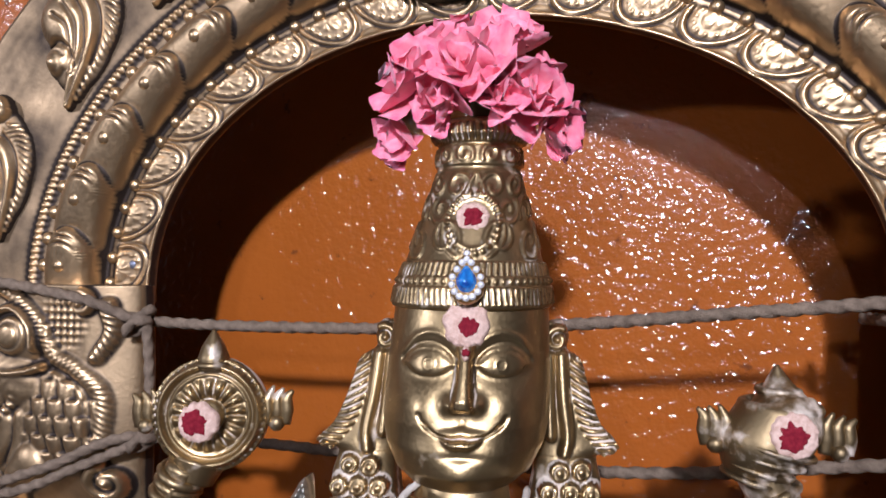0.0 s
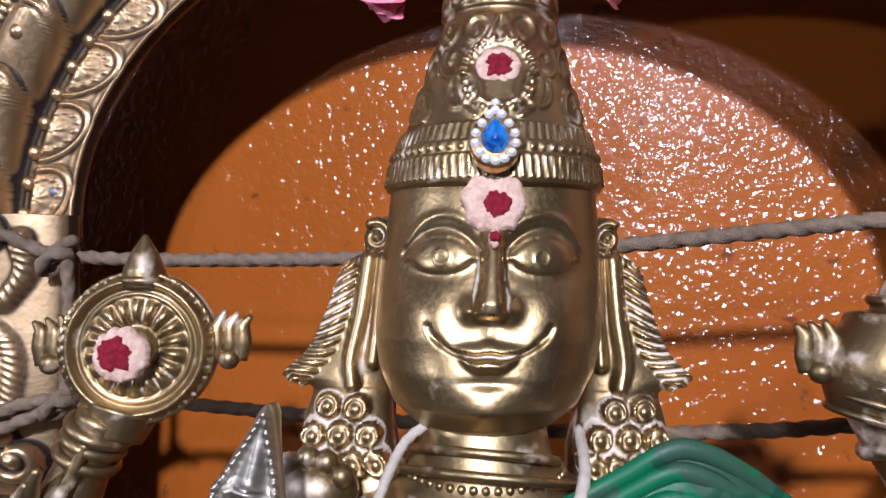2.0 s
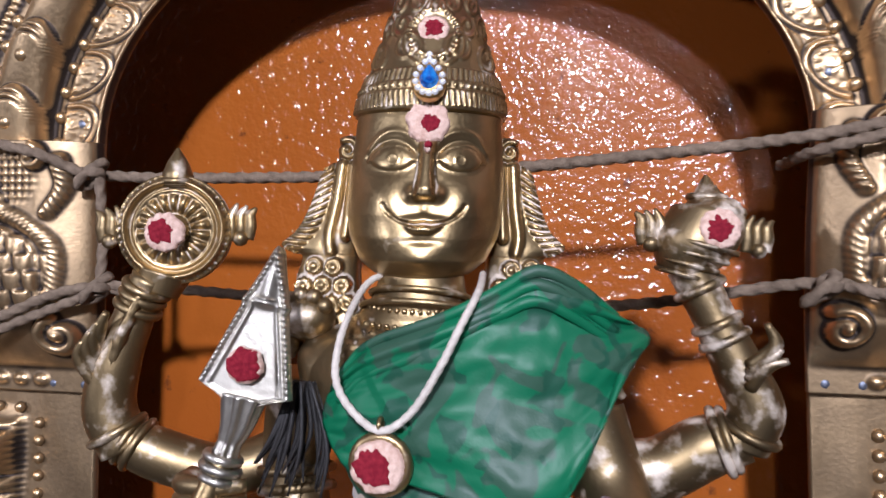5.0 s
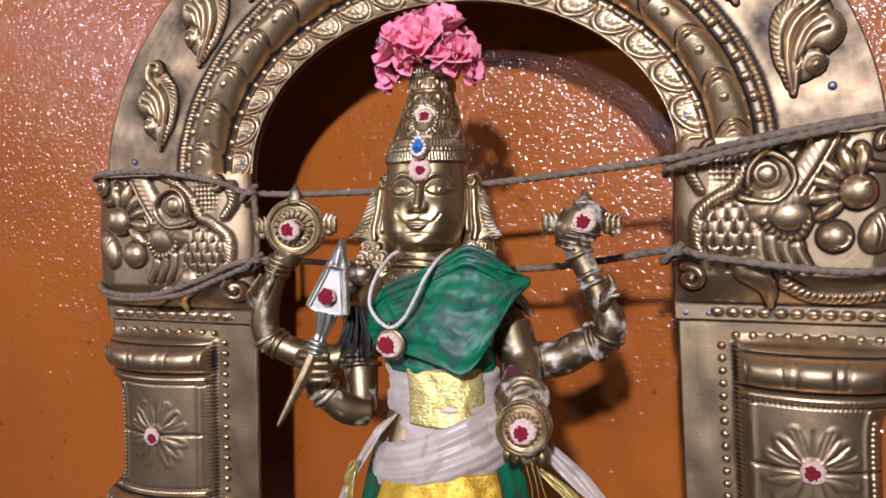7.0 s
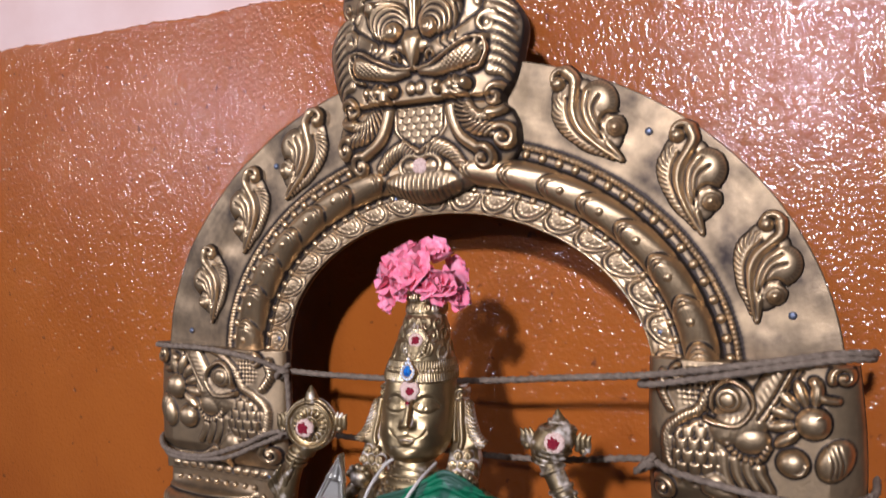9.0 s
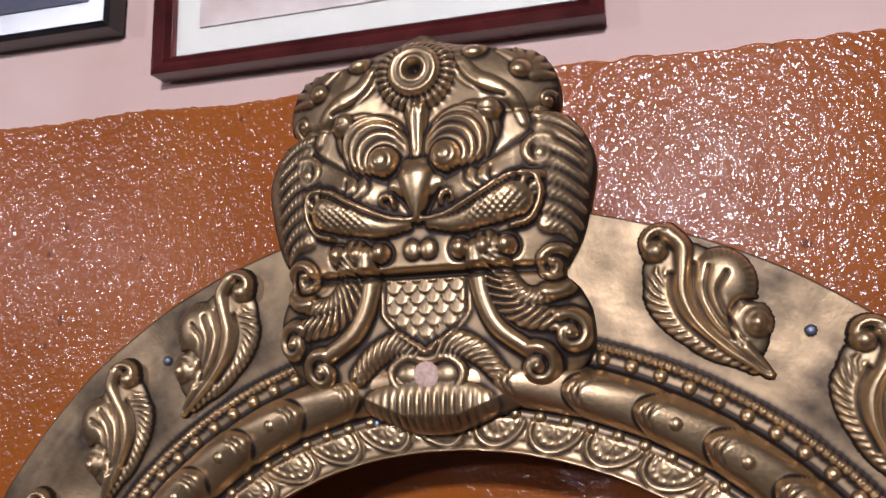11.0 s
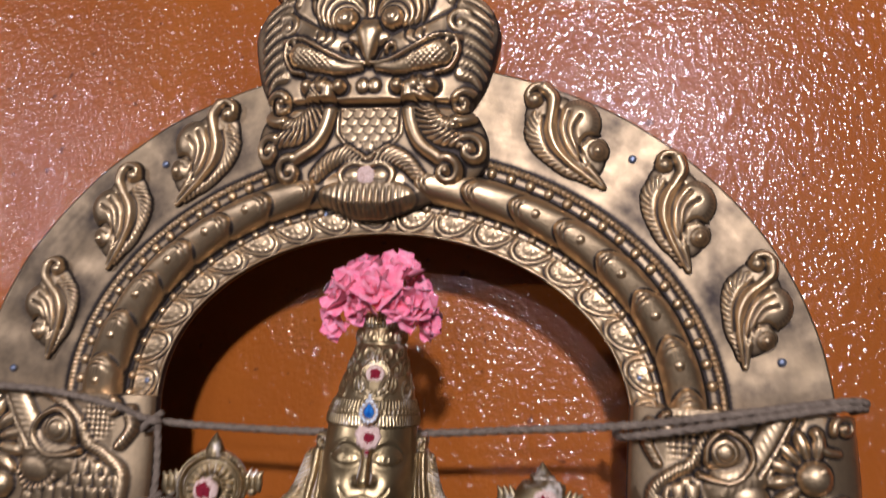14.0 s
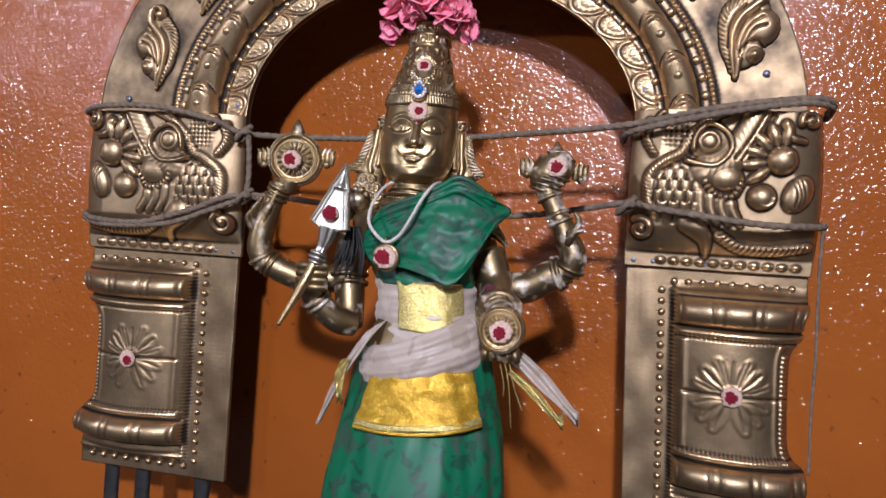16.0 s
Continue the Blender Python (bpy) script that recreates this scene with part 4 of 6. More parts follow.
# ---------------- pictures on the wall ----------------
def picture(name, label, x0, x1, z0, h, tilt, rail, mat, mount, inner_mat):
    ob = thing(name, label, "picture", ((x0 + x1) / 2, WALL - 0.004, z0))
    w = (x1 - x0) / 2
    d = 0.022

    def rail_mesh(L, nm):
        # moulded section swept along a rail with mitred ends
        sec = [(0, 0), (0, -d), (rail * 0.25, -d - 0.003), (rail * 0.55, -d + 0.002), (rail * 0.7, -d - 0.001), (rail, -d * 0.55), (rail, 0)]
        verts = [(-L + t, y, t) for t, y in sec] + [(L - t, y, t) for t, y in sec]
        n = len(sec)
        faces = [(k, (k + 1) % n, n + (k + 1) % n, n + k) for k in range(n)] + [tuple(range(n))[::-1], tuple(range(n, 2 * n))]
        return mesh_of(nm, verts, faces, (mat,), False)
    for nm, L, pos, rot in (("bottom_rail", w, (0, 0, 0), 0), ("top_rail", w, (0, 0, h), 180), ("left_rail", h / 2, (-w, 0, h / 2), 90), ("right_rail", h / 2, (w, 0, h / 2), -90)):
        p = part(nm, rail_mesh(L, nm), ob)
        p.location, p.rotation_euler = pos, (0, radians(rot), 0)
    a = rail * 0.9
    box("backing", BLACKW, -w + a, w - a, -0.006, -0.001, a, h - a, parent=ob)
    box("mount", mount, -w + a, w - a, -0.010, -0.0065, a, h - a, parent=ob)
    m = rail + 0.026
    box("print", inner_mat, -w + m, w - m, -0.0125, -0.0104, m, h - m, parent=ob)
    g = box("pane", GLASS, -w + a, w - a, -0.0165, -0.0145, a, h - a, parent=ob, label="clear picture glass")
    g.visible_shadow = False
    ob.rotation_euler = (0, radians(tilt), 0)
    return ob


picture("framed_picture", "picture in a dark red varnished wooden frame with a cream mount", -0.352, 0.077, 1.683, 0.52, 1.0, 0.020, WOOD, MOUNT, PICTURE)
second = picture("framed_picture", "dark printed notice in a thin black frame", -0.80, -0.402, 1.750, 0.46, 1.6, 0.010, BLACKW, PALE, PRINT)
for k, (w, z, x) in enumerate(((0.07, 0.062, -0.10), (0.05, 0.052, 0.10), (0.06, 0.074, 0.09), (0.09, 0.088, -0.08))):
    box("text_bar", PALE, x - w / 2, x + w / 2, -0.0136, -0.0127, z, z + 0.004, parent=second)


# ---------------- the statue ----------------
TURN, CX, CY, BACK = radians(10), -0.007, 0.228, 0.21


def sway(z):
    """How far the body is carried sideways at height z."""
    return np.interp(z, (0.90, 0.97, 1.02, 1.07, 1.105), (0.032, 0.030, 0.024, 0.010, 0.0))


def stand(u, d, z):
    """From the statue's own axes (u to its left as seen, d to its front) to the room: turned a little, and leaning back."""
    x = CX + sway(z) + u * math.cos(TURN) + d * math.sin(TURN)
    y = CY + u * math.sin(TURN) - d * math.cos(TURN) + BACK * (z - 1.15)
    return np.stack([x, y, z + 0 * x], -1).reshape(-1, 3) if isinstance(x, np.ndarray) else (x, y, z)


class Casting:
    """Gathers pieces into one cast mesh."""

    def __init__(self):
        self.v, self.f, self.w, self.n, self.grime = [], [], [], 0, 0.30

    def add(self, verts, faces, worn=0.35):
        verts = np.asarray(verts, float).reshape(-1, 3)
        self.v.append(verts)
        self.f += [tuple(i + self.n for i in f) for f in faces]
        self.w.append(np.full(len(verts), worn) if np.isscalar(worn) else np.asarray(worn).ravel())
        self.n += len(verts)
        return self

    def bar(self, pts, radii, rings=(), **kw):
        kw.setdefault("n", 20)
        kw.setdefault("m", 44)
        v, f = tube_data(pts, radii, **kw)
        self.add(v, f, self.grime)
        for k, r in rings:
            line = smoothline(pts, 60)
            i = int(k * 57) + 1
            t = line[i + 1] - line[i - 1]
            self.torus(line[i], t, r, 0.0022)
        return self

    def torus(self, c, axis, r, w, n=26, m=8, squash=1.0):
        q = Vector(axis).to_track_quat("Z", "Y").to_matrix()
        v = []
        for i in range(n):
            a = 2 * math.pi * i / n
            for k in range(m):
                b = 2 * math.pi * k / m
                p = Vector(((r + w * math.cos(b)) * math.cos(a), (r + w * math.cos(b)) * math.sin(a) * squash, w * math.sin(b)))
                v.append(Vector(c) + q @ p)
        f = [(i * m + k, ((i + 1) % n) * m + k, ((i + 1) % n) * m + (k + 1) % m, i * m + (k + 1) % m) for i in range(n) for k in range(m)]
        return self.add(v, f, self.grime + 0.02)

    def ball(self, c, rx, ry, rz, n=16, m=10, turn=None):
        v = []
        for k in range(m + 1):
            e = math.pi * k / m
            for i in range(n):
                a = 2 * math.pi * i / n
                p = Vector((rx * math.sin(e) * math.cos(a), ry * math.sin(e) * math.sin(a), rz * math.cos(e)))
                v.append(Vector(c) + (turn @ p if turn else p))
        return self.add(v, [(k * n + i, (k + 1) * n + i, (k + 1) * n + (i + 1) % n, k * n + (i + 1) % n) for k in range(m) for i in range(n)], self.grime)

    def disc(self, c, r, face, thick=0.008, spin=0.0):
        """A wheel with a beaded rim, a ring of petals and a hub."""
        rs = np.concatenate([np.linspace(0, 1, 40), [1.0]])
        na = 120
        q = Vector(face).to_track_quat("Y", "Z").to_matrix()
        v, w = [], []
        H = np.zeros((na, len(rs)))
        for i in range(na):
            a = 2 * math.pi * i / na
            for k, rr in enumerate(rs):
                h = 0.0035 * math.exp(-((rr - 0.86) / 0.06) ** 2) + 0.0018 * math.exp(-((rr - 0.70) / 0.03) ** 2)
                if 0.30 < rr < 0.66:
                    h += 0.0030 * abs(math.cos(a * 9)) ** 0.7 * math.sin((rr - 0.30) / 0.36 * math.pi) ** 0.6
                h += 0.0042 * math.sqrt(max(0, 1 - (rr / 0.28) ** 2))
                h += 0.0010 * math.cos(a * 46) * math.exp(-((rr - 0.95) / 0.04) ** 2)
                H[i, k] = h if k < len(rs) - 1 else -thick
        worn = hollow(H, 3, 330)
        for i in range(na):
            a = 2 * math.pi * i / na + spin
            for k, rr in enumerate(rs):
                v.append(Vector(c) + q @ Vector((rr * r * math.sin(a), thick * 0.5 + H[i, k], rr * r * math.cos(a))))
        return self.add(v, lattice(na, len(rs), True), worn)

    def flame(self, c, axis, face, size):
        """A flat three-lobed flame at the rim of a wheel: its tongues sweep upward."""
        t, fwd, up = Vector(axis).normalized(), Vector(face).normalized(), Vector((0, 0, 1))
        if abs(t.z) > 0.7:
            base = Vector(c)
            self.bar([tuple(base - t * 0.3 * size), tuple(base + t * 0.2 * size), tuple(base + t * 0.7 * size), tuple(base + t * 1.25 * size)], [0.62 * size, 0.60 * size, 0.40 * size, 0.05 * size], n=16, m=20)
            self.torus(base - t * 0.1 * size, t, 0.60 * size, 0.0016)
            return self
        root = Vector(c) - t * 0.15 * size
        for j in range(3):
            o = (0.10 + 0.36 * j) * size
            p = [root + t * o - up * 0.50 * size, root + t * (o + 0.06 * size), root + t * (o + 0.06 * size) + up * 0.42 * size, root + t * (o + 0.30 * size) + up * (0.92 - 0.10 * j) * size]
            self.bar([tuple(x) for x in p], [0.22 * size, 0.27 * size, 0.24 * size, 0.06 * size], n=12, m=16, flat=0.8)
        self.ball(tuple(root + t * 0.55 * size - up * 0.45 * size + fwd * 0.12 * size), 0.30 * size, 0.28 * size, 0.30 * size, 14, 8)
        return self


cast = Casting()


def head():
    zs = np.concatenate([1.1125 + 0.0095 * np.linspace(0, 1, 26)[:-1] ** 1.6, np.linspace(1.122, 1.196, 150)])
    wid = np.interp(zs, (1.1125, 1.1130, 1.1145, 1.1172, 1.1230, 1.1330, 1.142, 1.152, 1.166, 1.180, 1.196), (0.0, 0.0065, 0.0125, 0.0210, 0.0280, 0.0330, 0.0348, 0.0350, 0.0344, 0.0336, 0.0328))
    dep = np.interp(zs, (1.1125, 1.1130, 1.1145, 1.1172, 1.1230, 1.1320, 1.142, 1.155, 1.170, 1.185, 1.196), (0.0, 0.0085, 0.0155, 0.0212, 0.0258, 0.0282, 0.0290, 0.0286, 0.0286, 0.0290, 0.0285))
    for arr in (wid, dep):
        arr[1:-1] = (arr[:-2] + 2 * arr[1:-1] + arr[2:]) / 4
    th = np.concatenate([np.linspace(-100, 100, 240), np.linspace(100, 260, 40)[1:-1]])
    T = np.radians(th)[:, None]
    s, c = np.sin(T), np.cos(T)
    U = wid[None, :] * np.sign(s) * np.abs(s) ** 0.96
    D = dep[None, :] * np.sign(c) * np.abs(c) ** 0.96 * np.where(c < 0, 1.1, 1.0)
    Z = np.repeat(zs[None, :], len(th), 0)
    r = Relief(U, Z)
    front = np.clip(c * 1.6, 0, 1) ** 0.8
    for k in (1, -1):
        # full cheek
        r.swell((0.0180 * k, 1.1490), 0.0095, 0.0100, 0.0026)
        r.swell((0.0120 * k, 1.1310), 0.0110, 0.0085, 0.0018)
        # socket, almond eyeball, thick upper lid
        e = (0.0148 * k, 1.1655)
        r.swell(e, 0.0110, 0.0070, -0.0026)
        du = (U - e[0]) * k
        half = np.where(Z > e[1], 0.0058, 0.0046) * np.clip(1 - np.abs(du / 0.0094) ** 2.4, 0.001, 1) ** 0.7
        q = np.abs(Z - e[1]) / half
        eye = (np.abs(du) < 0.0094) & (q < 1)
        r.H = np.where(eye, r.H + 0.0034 * np.sqrt(np.clip(1 - q * q, 0, 1)) * np.clip(1 - (du / 0.0098) ** 2, 0, 1) ** 0.5, r.H)
        for up in (1, -1):
            lid = [(e[0] + k * t * 0.0100, e[1] + up * (0.0063 if up > 0 else 0.0051) * max(0.0, 1 - abs(t) ** 2.4) ** 0.7) for t in np.linspace(-1, 1, 26)]
            d = r.near(lid)[0]
            r.H += (0.0010 if up > 0 else 0.0004) * np.exp(-((d / 0.0008) ** 2))
        d = r.near([(e[0] + k * t * 0.0112, e[1] + 0.0010 + 0.0080 * max(0.0, 1 - abs(t) ** 2.0) ** 0.8) for t in np.linspace(-0.9, 1, 22)])[0]
        r.H -= 0.0006 * np.exp(-((d / 0.0006) ** 2))
        r.ring((e[0] - 0.0004 * k, e[1] + 0.0003), 0.0022, 0.00040, 0.0005)
        # brow: one soft line that springs from the bridge
        d = r.near(smoothline([(0.0034 * k, 1.1712), (0.0075 * k, 1.1758), (0.0140 * k, 1.1782), (0.0205 * k, 1.1762), (0.0252 * k, 1.1700)], 24))[0]
        r.H += 0.0008 * np.exp(-((d / 0.0013) ** 2))
        # nostril wing
        r.swell((0.0052 * k, 1.1510), 0.0028, 0.0030, 0.0036)
        # dimple and fold at the corner of the mouth
        d = r.near(smoothline([(0.0172 * k, 1.1462), (0.0160 * k, 1.1440), (0.0140 * k, 1.1420)], 12))[0]
        r.H -= 0.0010 * np.exp(-((d / 0.0009) ** 2))
    # nose: a narrow flat-fronted ridge with crisp sides
    hw = np.interp(Z, (1.1475, 1.1500, 1.1540, 1.159, 1.168, 1.178), (0.0046, 0.0054, 0.0046, 0.0036, 0.0030, 0.0044))
    hh = np.interp(Z, (1.1475, 1.1481, 1.1500, 1.1530, 1.161, 1.170, 1.178), (0.0, 0.0044, 0.0080, 0.0090, 0.0068, 0.0040, 0.0006))
    q = np.clip(1 - np.abs(U / hw) ** 3, 0, 1)
    r.H = np.where((Z > 1.1475) & (Z < 1.1775) & (q > 0), np.maximum(r.H, hh * q ** 0.5), r.H)
    # lips: one smiling seam, a bowed upper lip and a short full lower lip
    bow = smoothline([(-0.0160, 1.1440), (-0.0125, 1.1410), (-0.0080, 1.1390), (-0.0035, 1.1381), (0.0, 1.1385), (0.0035, 1.1381), (0.0080, 1.1390), (0.0125, 1.1410), (0.0160, 1.1440)], 60)
    seam = np.interp(U, bow[:, 0], bow[:, 1])
    full = np.clip(1 - (U / 0.0122) ** 2, 0, 1)
    upper = np.clip((Z - seam) / (0.0003 + 0.0044 * full), 0, 1)
    r.H += 0.0017 * full * np.sin(np.pi * upper ** 0.7) * (Z > seam)
    full = np.clip(1 - (U / 0.0084) ** 2, 0, 1)
    lower = np.clip((seam - Z) / (0.0003 + 0.0044 * full ** 0.6), 0, 1)
    r.H += 0.0030 * full ** 0.6 * np.sin(np.pi * lower ** 0.8) * (Z < seam)
    r.H -= 0.0012 * np.exp(-(((Z - seam) / 0.0006) ** 2)) * np.clip((0.0164 - np.abs(U)) / 0.003, 0, 1)
    r.H -= 0.0010 * np.exp(-((U / 0.0080) ** 2) - ((Z - 1.1312) / 0.0015) ** 2)
    r.swell((0, 1.1235), 0.0095, 0.0060, 0.0028)
    r.swell((0, 1.1448), 0.0016, 0.0018, -0.0005)
    for _ in range(2):
        r.H = blur(r.H)
    D = D + r.H * front
    verts = stand(U, D, Z)
    cast.add(verts, lattice(len(th), len(zs), True), hollow(r.H, 4, 700) - 0.08)


head()


def crown():
    zs = np.concatenate([np.linspace(1.1865, 1.206, 70), np.linspace(1.206, 1.2690, 130)[1:], np.full(6, 1.2700)])
    R = np.interp(zs, (1.1865, 1.1875, 1.189, 1.1960, 1.1965, 1.2000, 1.2005, 1.206, 1.2065, 1.226, 1.2455, 1.2462, 1.2478, 1.2485, 1.2570, 1.2578, 1.2590, 1.2620, 1.2660, 1.2685, 1.2690, 1.27),
                  (0.0320, 0.0346, 0.0352, 0.0345, 0.0334, 0.0334, 0.0328, 0.0312, 0.0300, 0.0243, 0.0196, 0.0188, 0.0188, 0.0198, 0.0192, 0.0186, 0.0196, 0.0222, 0.0222, 0.0196, 0.0180, 0.0172))
    R[-6:] = np.linspace(0.0168, 0.0, 6)
    n = 300
    A = np.linspace(0, 2 * math.pi, n, endpoint=False)
    a, Z = np.meshgrid(A, zs, indexing="ij")
    ang = np.mod(a + math.pi, 2 * math.pi) - math.pi
    r = Relief(ang * R[None, :], Z)
    H = np.zeros_like(Z)

    def zone(z0, z1):
        return np.clip((Z - z0) / 0.0006, 0, 1) * np.clip((z1 - Z) / 0.0006, 0, 1)
    # ribbed bands, bead line
    H += 0.0005 * np.cos(ang * 84 + (Z - 1.19) * 260) * zone(1.1885, 1.1958)
    H += 0.0009 * np.clip(np.cos(ang * 60), 0, 1) * np.exp(-((Z - 1.1982) / 0.0012) ** 2) * 1.4
    H += 0.0005 * np.cos(ang * 76 - (Z - 1.20) * 160) * zone(1.2003, 1.2062)
    H += 0.0009 * np.cos(ang * 46 + (Z - 1.26) * 200) * zone(1.2590, 1.2675)
    r.H = H
    # chased leafwork on the cone
    dd = np.zeros_like(Z)
    for side in (1, -1):
        for cx0, cz0, rad, st in ((0.0120, 1.2160, 0.0072, 200), (0.0150, 1.2280, 0.0055, 40), (0.0075, 1.2385, 0.0058, 220), (0.0280, 1.2145, 0.0075, 30), (0.0270, 1.2290, 0.0062, 210), (0.0180, 1.2400, 0.0048, 60), (0.0420, 1.2170, 0.0070, 200), (0.0400, 1.2330, 0.0060, 40), (0.0560, 1.2150, 0.0070, 30), (0.0060, 1.2530, 0.0042, 210), (0.0150, 1.2530, 0.0040, 30), (0.0250, 1.2530, 0.0042, 200), (0.0350, 1.2530, 0.0042, 30)):
            pts = []
            for i in range(20):
                k = i / 19
                b = radians(st if side > 0 else 180 - st) - side * 2 * math.pi * 1.1 * k
                pts.append((side * cx0 + rad * (1 - 0.7 * k) * math.cos(b), cz0 + rad * 1.25 * (1 - 0.7 * k) * math.sin(b)))
            d = r.near(pts)[0]
            dd = np.maximum(dd, np.exp(-((d / 0.0011) ** 2)))
        d = r.near(smoothline([(side * 0.0005, 1.2440), (side * 0.0060, 1.2330), (side * 0.0125, 1.2255), (side * 0.0130, 1.2150), (side * 0.0070, 1.2080)], 20))[0]
        dd = np.maximum(dd, np.exp(-((d / 0.0010) ** 2)))
    r.H += 0.0010 * dd * zone(1.2072, 1.2450) + 0.0008 * dd * zone(1.2488, 1.2570)
    # oval frame round the crown's mark
    q = np.hypot(r.X / 0.0105, (Z - 1.2225) / 0.0125)
    r.H += 0.0013 * np.exp(-((q - 1.0) / 0.14) ** 2) * (1 + 0.35 * np.cos(np.arctan2(Z - 1.2225, r.X) * 26)) + 0.0008 * (q < 0.9)
    rad = R[None, :] + r.H
    U, D = rad * np.sin(ang), rad * np.cos(ang) * np.interp(Z, (1.187, 1.206, 1.23), (0.93, 0.97, 1.0))
    cast.add(stand(U, D, Z), lattice(n, len(zs), True), hollow(r.H, 4, 800))


crown()


def ear_side(k):
    """The side locks and ear jewels: combed locks that flare outward, over a rosette of ringed bosses."""
    lev = smoothline([(1.1800, 0.030, 0.0405), (1.1740, 0.030, 0.0430), (1.1680, 0.030, 0.0425), (1.1640, 0.029, 0.0480), (1.1560, 0.029, 0.0505), (1.1460, 0.029, 0.0535), (1.1360, 0.028, 0.0580), (1.1290, 0.030, 0.0645), (1.1255, 0.030, 0.0600), (1.1230, 0.0295, 0.0560), (1.1140, 0.029, 0.0580), (1.1040, 0.027, 0.0575), (1.0960, 0.024, 0.0540), (1.0880, 0.020, 0.0480)], 150)
    nu = 66
    w = np.linspace(0, 1, nu)[:, None]
    Z = np.repeat(lev[:, 0][None, :], nu, 0)
    U = lev[:, 1][None, :] + (lev[:, 2] - lev[:, 1])[None, :] * w
    r = Relief(U, Z)
    r.H = 0.008 * np.sin(np.clip(w, 0, 1) * math.pi) ** 0.5 + 0 * Z
    r.curl((0.0375, 1.1730), 0.0052, 60, 1.1, 0.0019, 0.0045, base=0.007, flip=1)
    r.ridge(smoothline([(0.0465, 1.1640), (0.0490, 1.1500), (0.0530, 1.1380), (0.0620, 1.1290)], 24), 0.0050, 0.0062, 0.0060, 0.55, 0.0036, base=0.005, slant=0.9)
    r.ridge(smoothline([(0.0395, 1.1660), (0.0410, 1.1480), (0.0430, 1.1340), (0.0420, 1.1260)], 24), 0.0034, 0.0030, 0.0055, base=0.006)
    r.ridge(smoothline([(0.0345, 1.1660), (0.0350, 1.1480), (0.0360, 1.1330)], 18), 0.0028, 0.0026, 0.0050, base=0.006)
    for cx0, cz0 in ((0.0400, 1.1190), (0.0490, 1.1195), (0.0355, 1.1110), (0.0445, 1.1110), (0.0530, 1.1105), (0.0400, 1.1025), (0.0490, 1.1020), (0.0330, 1.1030), (0.0440, 1.0945)):
        r.dome((cx0, cz0), 0.0044, 0.0042, 0.0035, base=0.0085)
        r.ring((cx0, cz0), 0.0033, 0.0006, 0.0010).ring((cx0, cz0), 0.0022, 0.0006, -0.0012)
    H = blur(r.H)
    D = -0.012 + H - 0.10 * (U - 0.034)
    front = stand(k * U, D, Z)
    rear = stand(k * U, D - 0.012 - 0 * Z, Z)
    f = lattice(nu, Z.shape[1])
    nv = Z.shape[1]
    cast.add(front, f, hollow(H, 4, 500))
    base = cast.n - nu * nv
    loop = [i * nv for i in range(nu)] + [(nu - 1) * nv + j for j in range(1, nv)] + [i * nv + nv - 1 for i in range(nu - 2, -1, -1)] + list(range(nv - 2, 0, -1))
    ring = rear[loop]
    m = len(loop)
    cast.v.append(ring)
    cast.w.append(np.full(m, 0.5))
    cast.f += [(base + loop[i], cast.n + i, cast.n + (i + 1) % m, base + loop[(i + 1) % m]) for i in range(m)]
    cast.n += m


ear_side(1)
ear_side(-1)


def torso():
    lev = smoothline([(1.1220, 0.0180, 0.0170), (1.1080, 0.0205, 0.0190), (1.1020, 0.0255, 0.0205), (1.0960, 0.0340, 0.0200), (1.0890, 0.0520, 0.0235), (1.0780, 0.0590, 0.0290), (1.0600, 0.0560, 0.0325), (1.0400, 0.0470, 0.0300), (1.0200, 0.0410, 0.0270), (1.0000, 0.0420, 0.0280), (0.9700, 0.0520, 0.0340), (0.9200, 0.0560, 0.0380), (0.8200, 0.0540, 0.0400), (0.7000, 0.0480, 0.0380), (0.6200, 0.0480, 0.0380)], 170)
    n = 110
    T = np.linspace(0, 2 * math.pi, n, endpoint=False)[:, None]
    U = lev[:, 1][None, :] * np.sign(np.sin(T)) * np.abs(np.sin(T)) ** 0.9
    D = lev[:, 2][None, :] * np.cos(T)
    Z = np.repeat(lev[:, 0][None, :], n, 0)
    r = Relief(U, Z)
    for j in range(3):
        line = smoothline([(-0.030 - 0.004 * j, 1.104), (-0.018 - 0.003 * j, 1.090 - 0.008 * j), (0.0, 1.083 - 0.009 * j), (0.018 + 0.003 * j, 1.090 - 0.008 * j), (0.030 + 0.004 * j, 1.104)], 26)
        d, s, L, side = r.near(line)
        r.H += (0.0022 + 0.0009 * np.cos(s * 2 * math.pi / 0.0042)) * np.exp(-((d / 0.0022) ** 2))
    front = np.clip(np.cos(T) * 2, 0, 1)
    D = D + r.H * front
    cast.add(stand(U, D, Z), lattice(n, len(lev), True), hollow(r.H, 4, 500))


torso()

# beaded collars at the foot of the neck
for z, r in ((1.1070, 0.0222), (1.1010, 0.0270)):
    c = stand(0.0, 0.001, z)
    cast.torus(c, (0.03, 0.25, 1.0), r, 0.0014, 48, 8, 0.86)
    for j in range(44):
        a = 2 * math.pi * j / 44
        p = stand((r + 0.0012) * math.sin(a), 0.001 + (r + 0.0012) * 0.86 * math.cos(a), z - 0.0035 - 0.22 * r * math.cos(a) * 0.3)
        cast.ball(p, 0.0013, 0.0013, 0.0013, 8, 6)

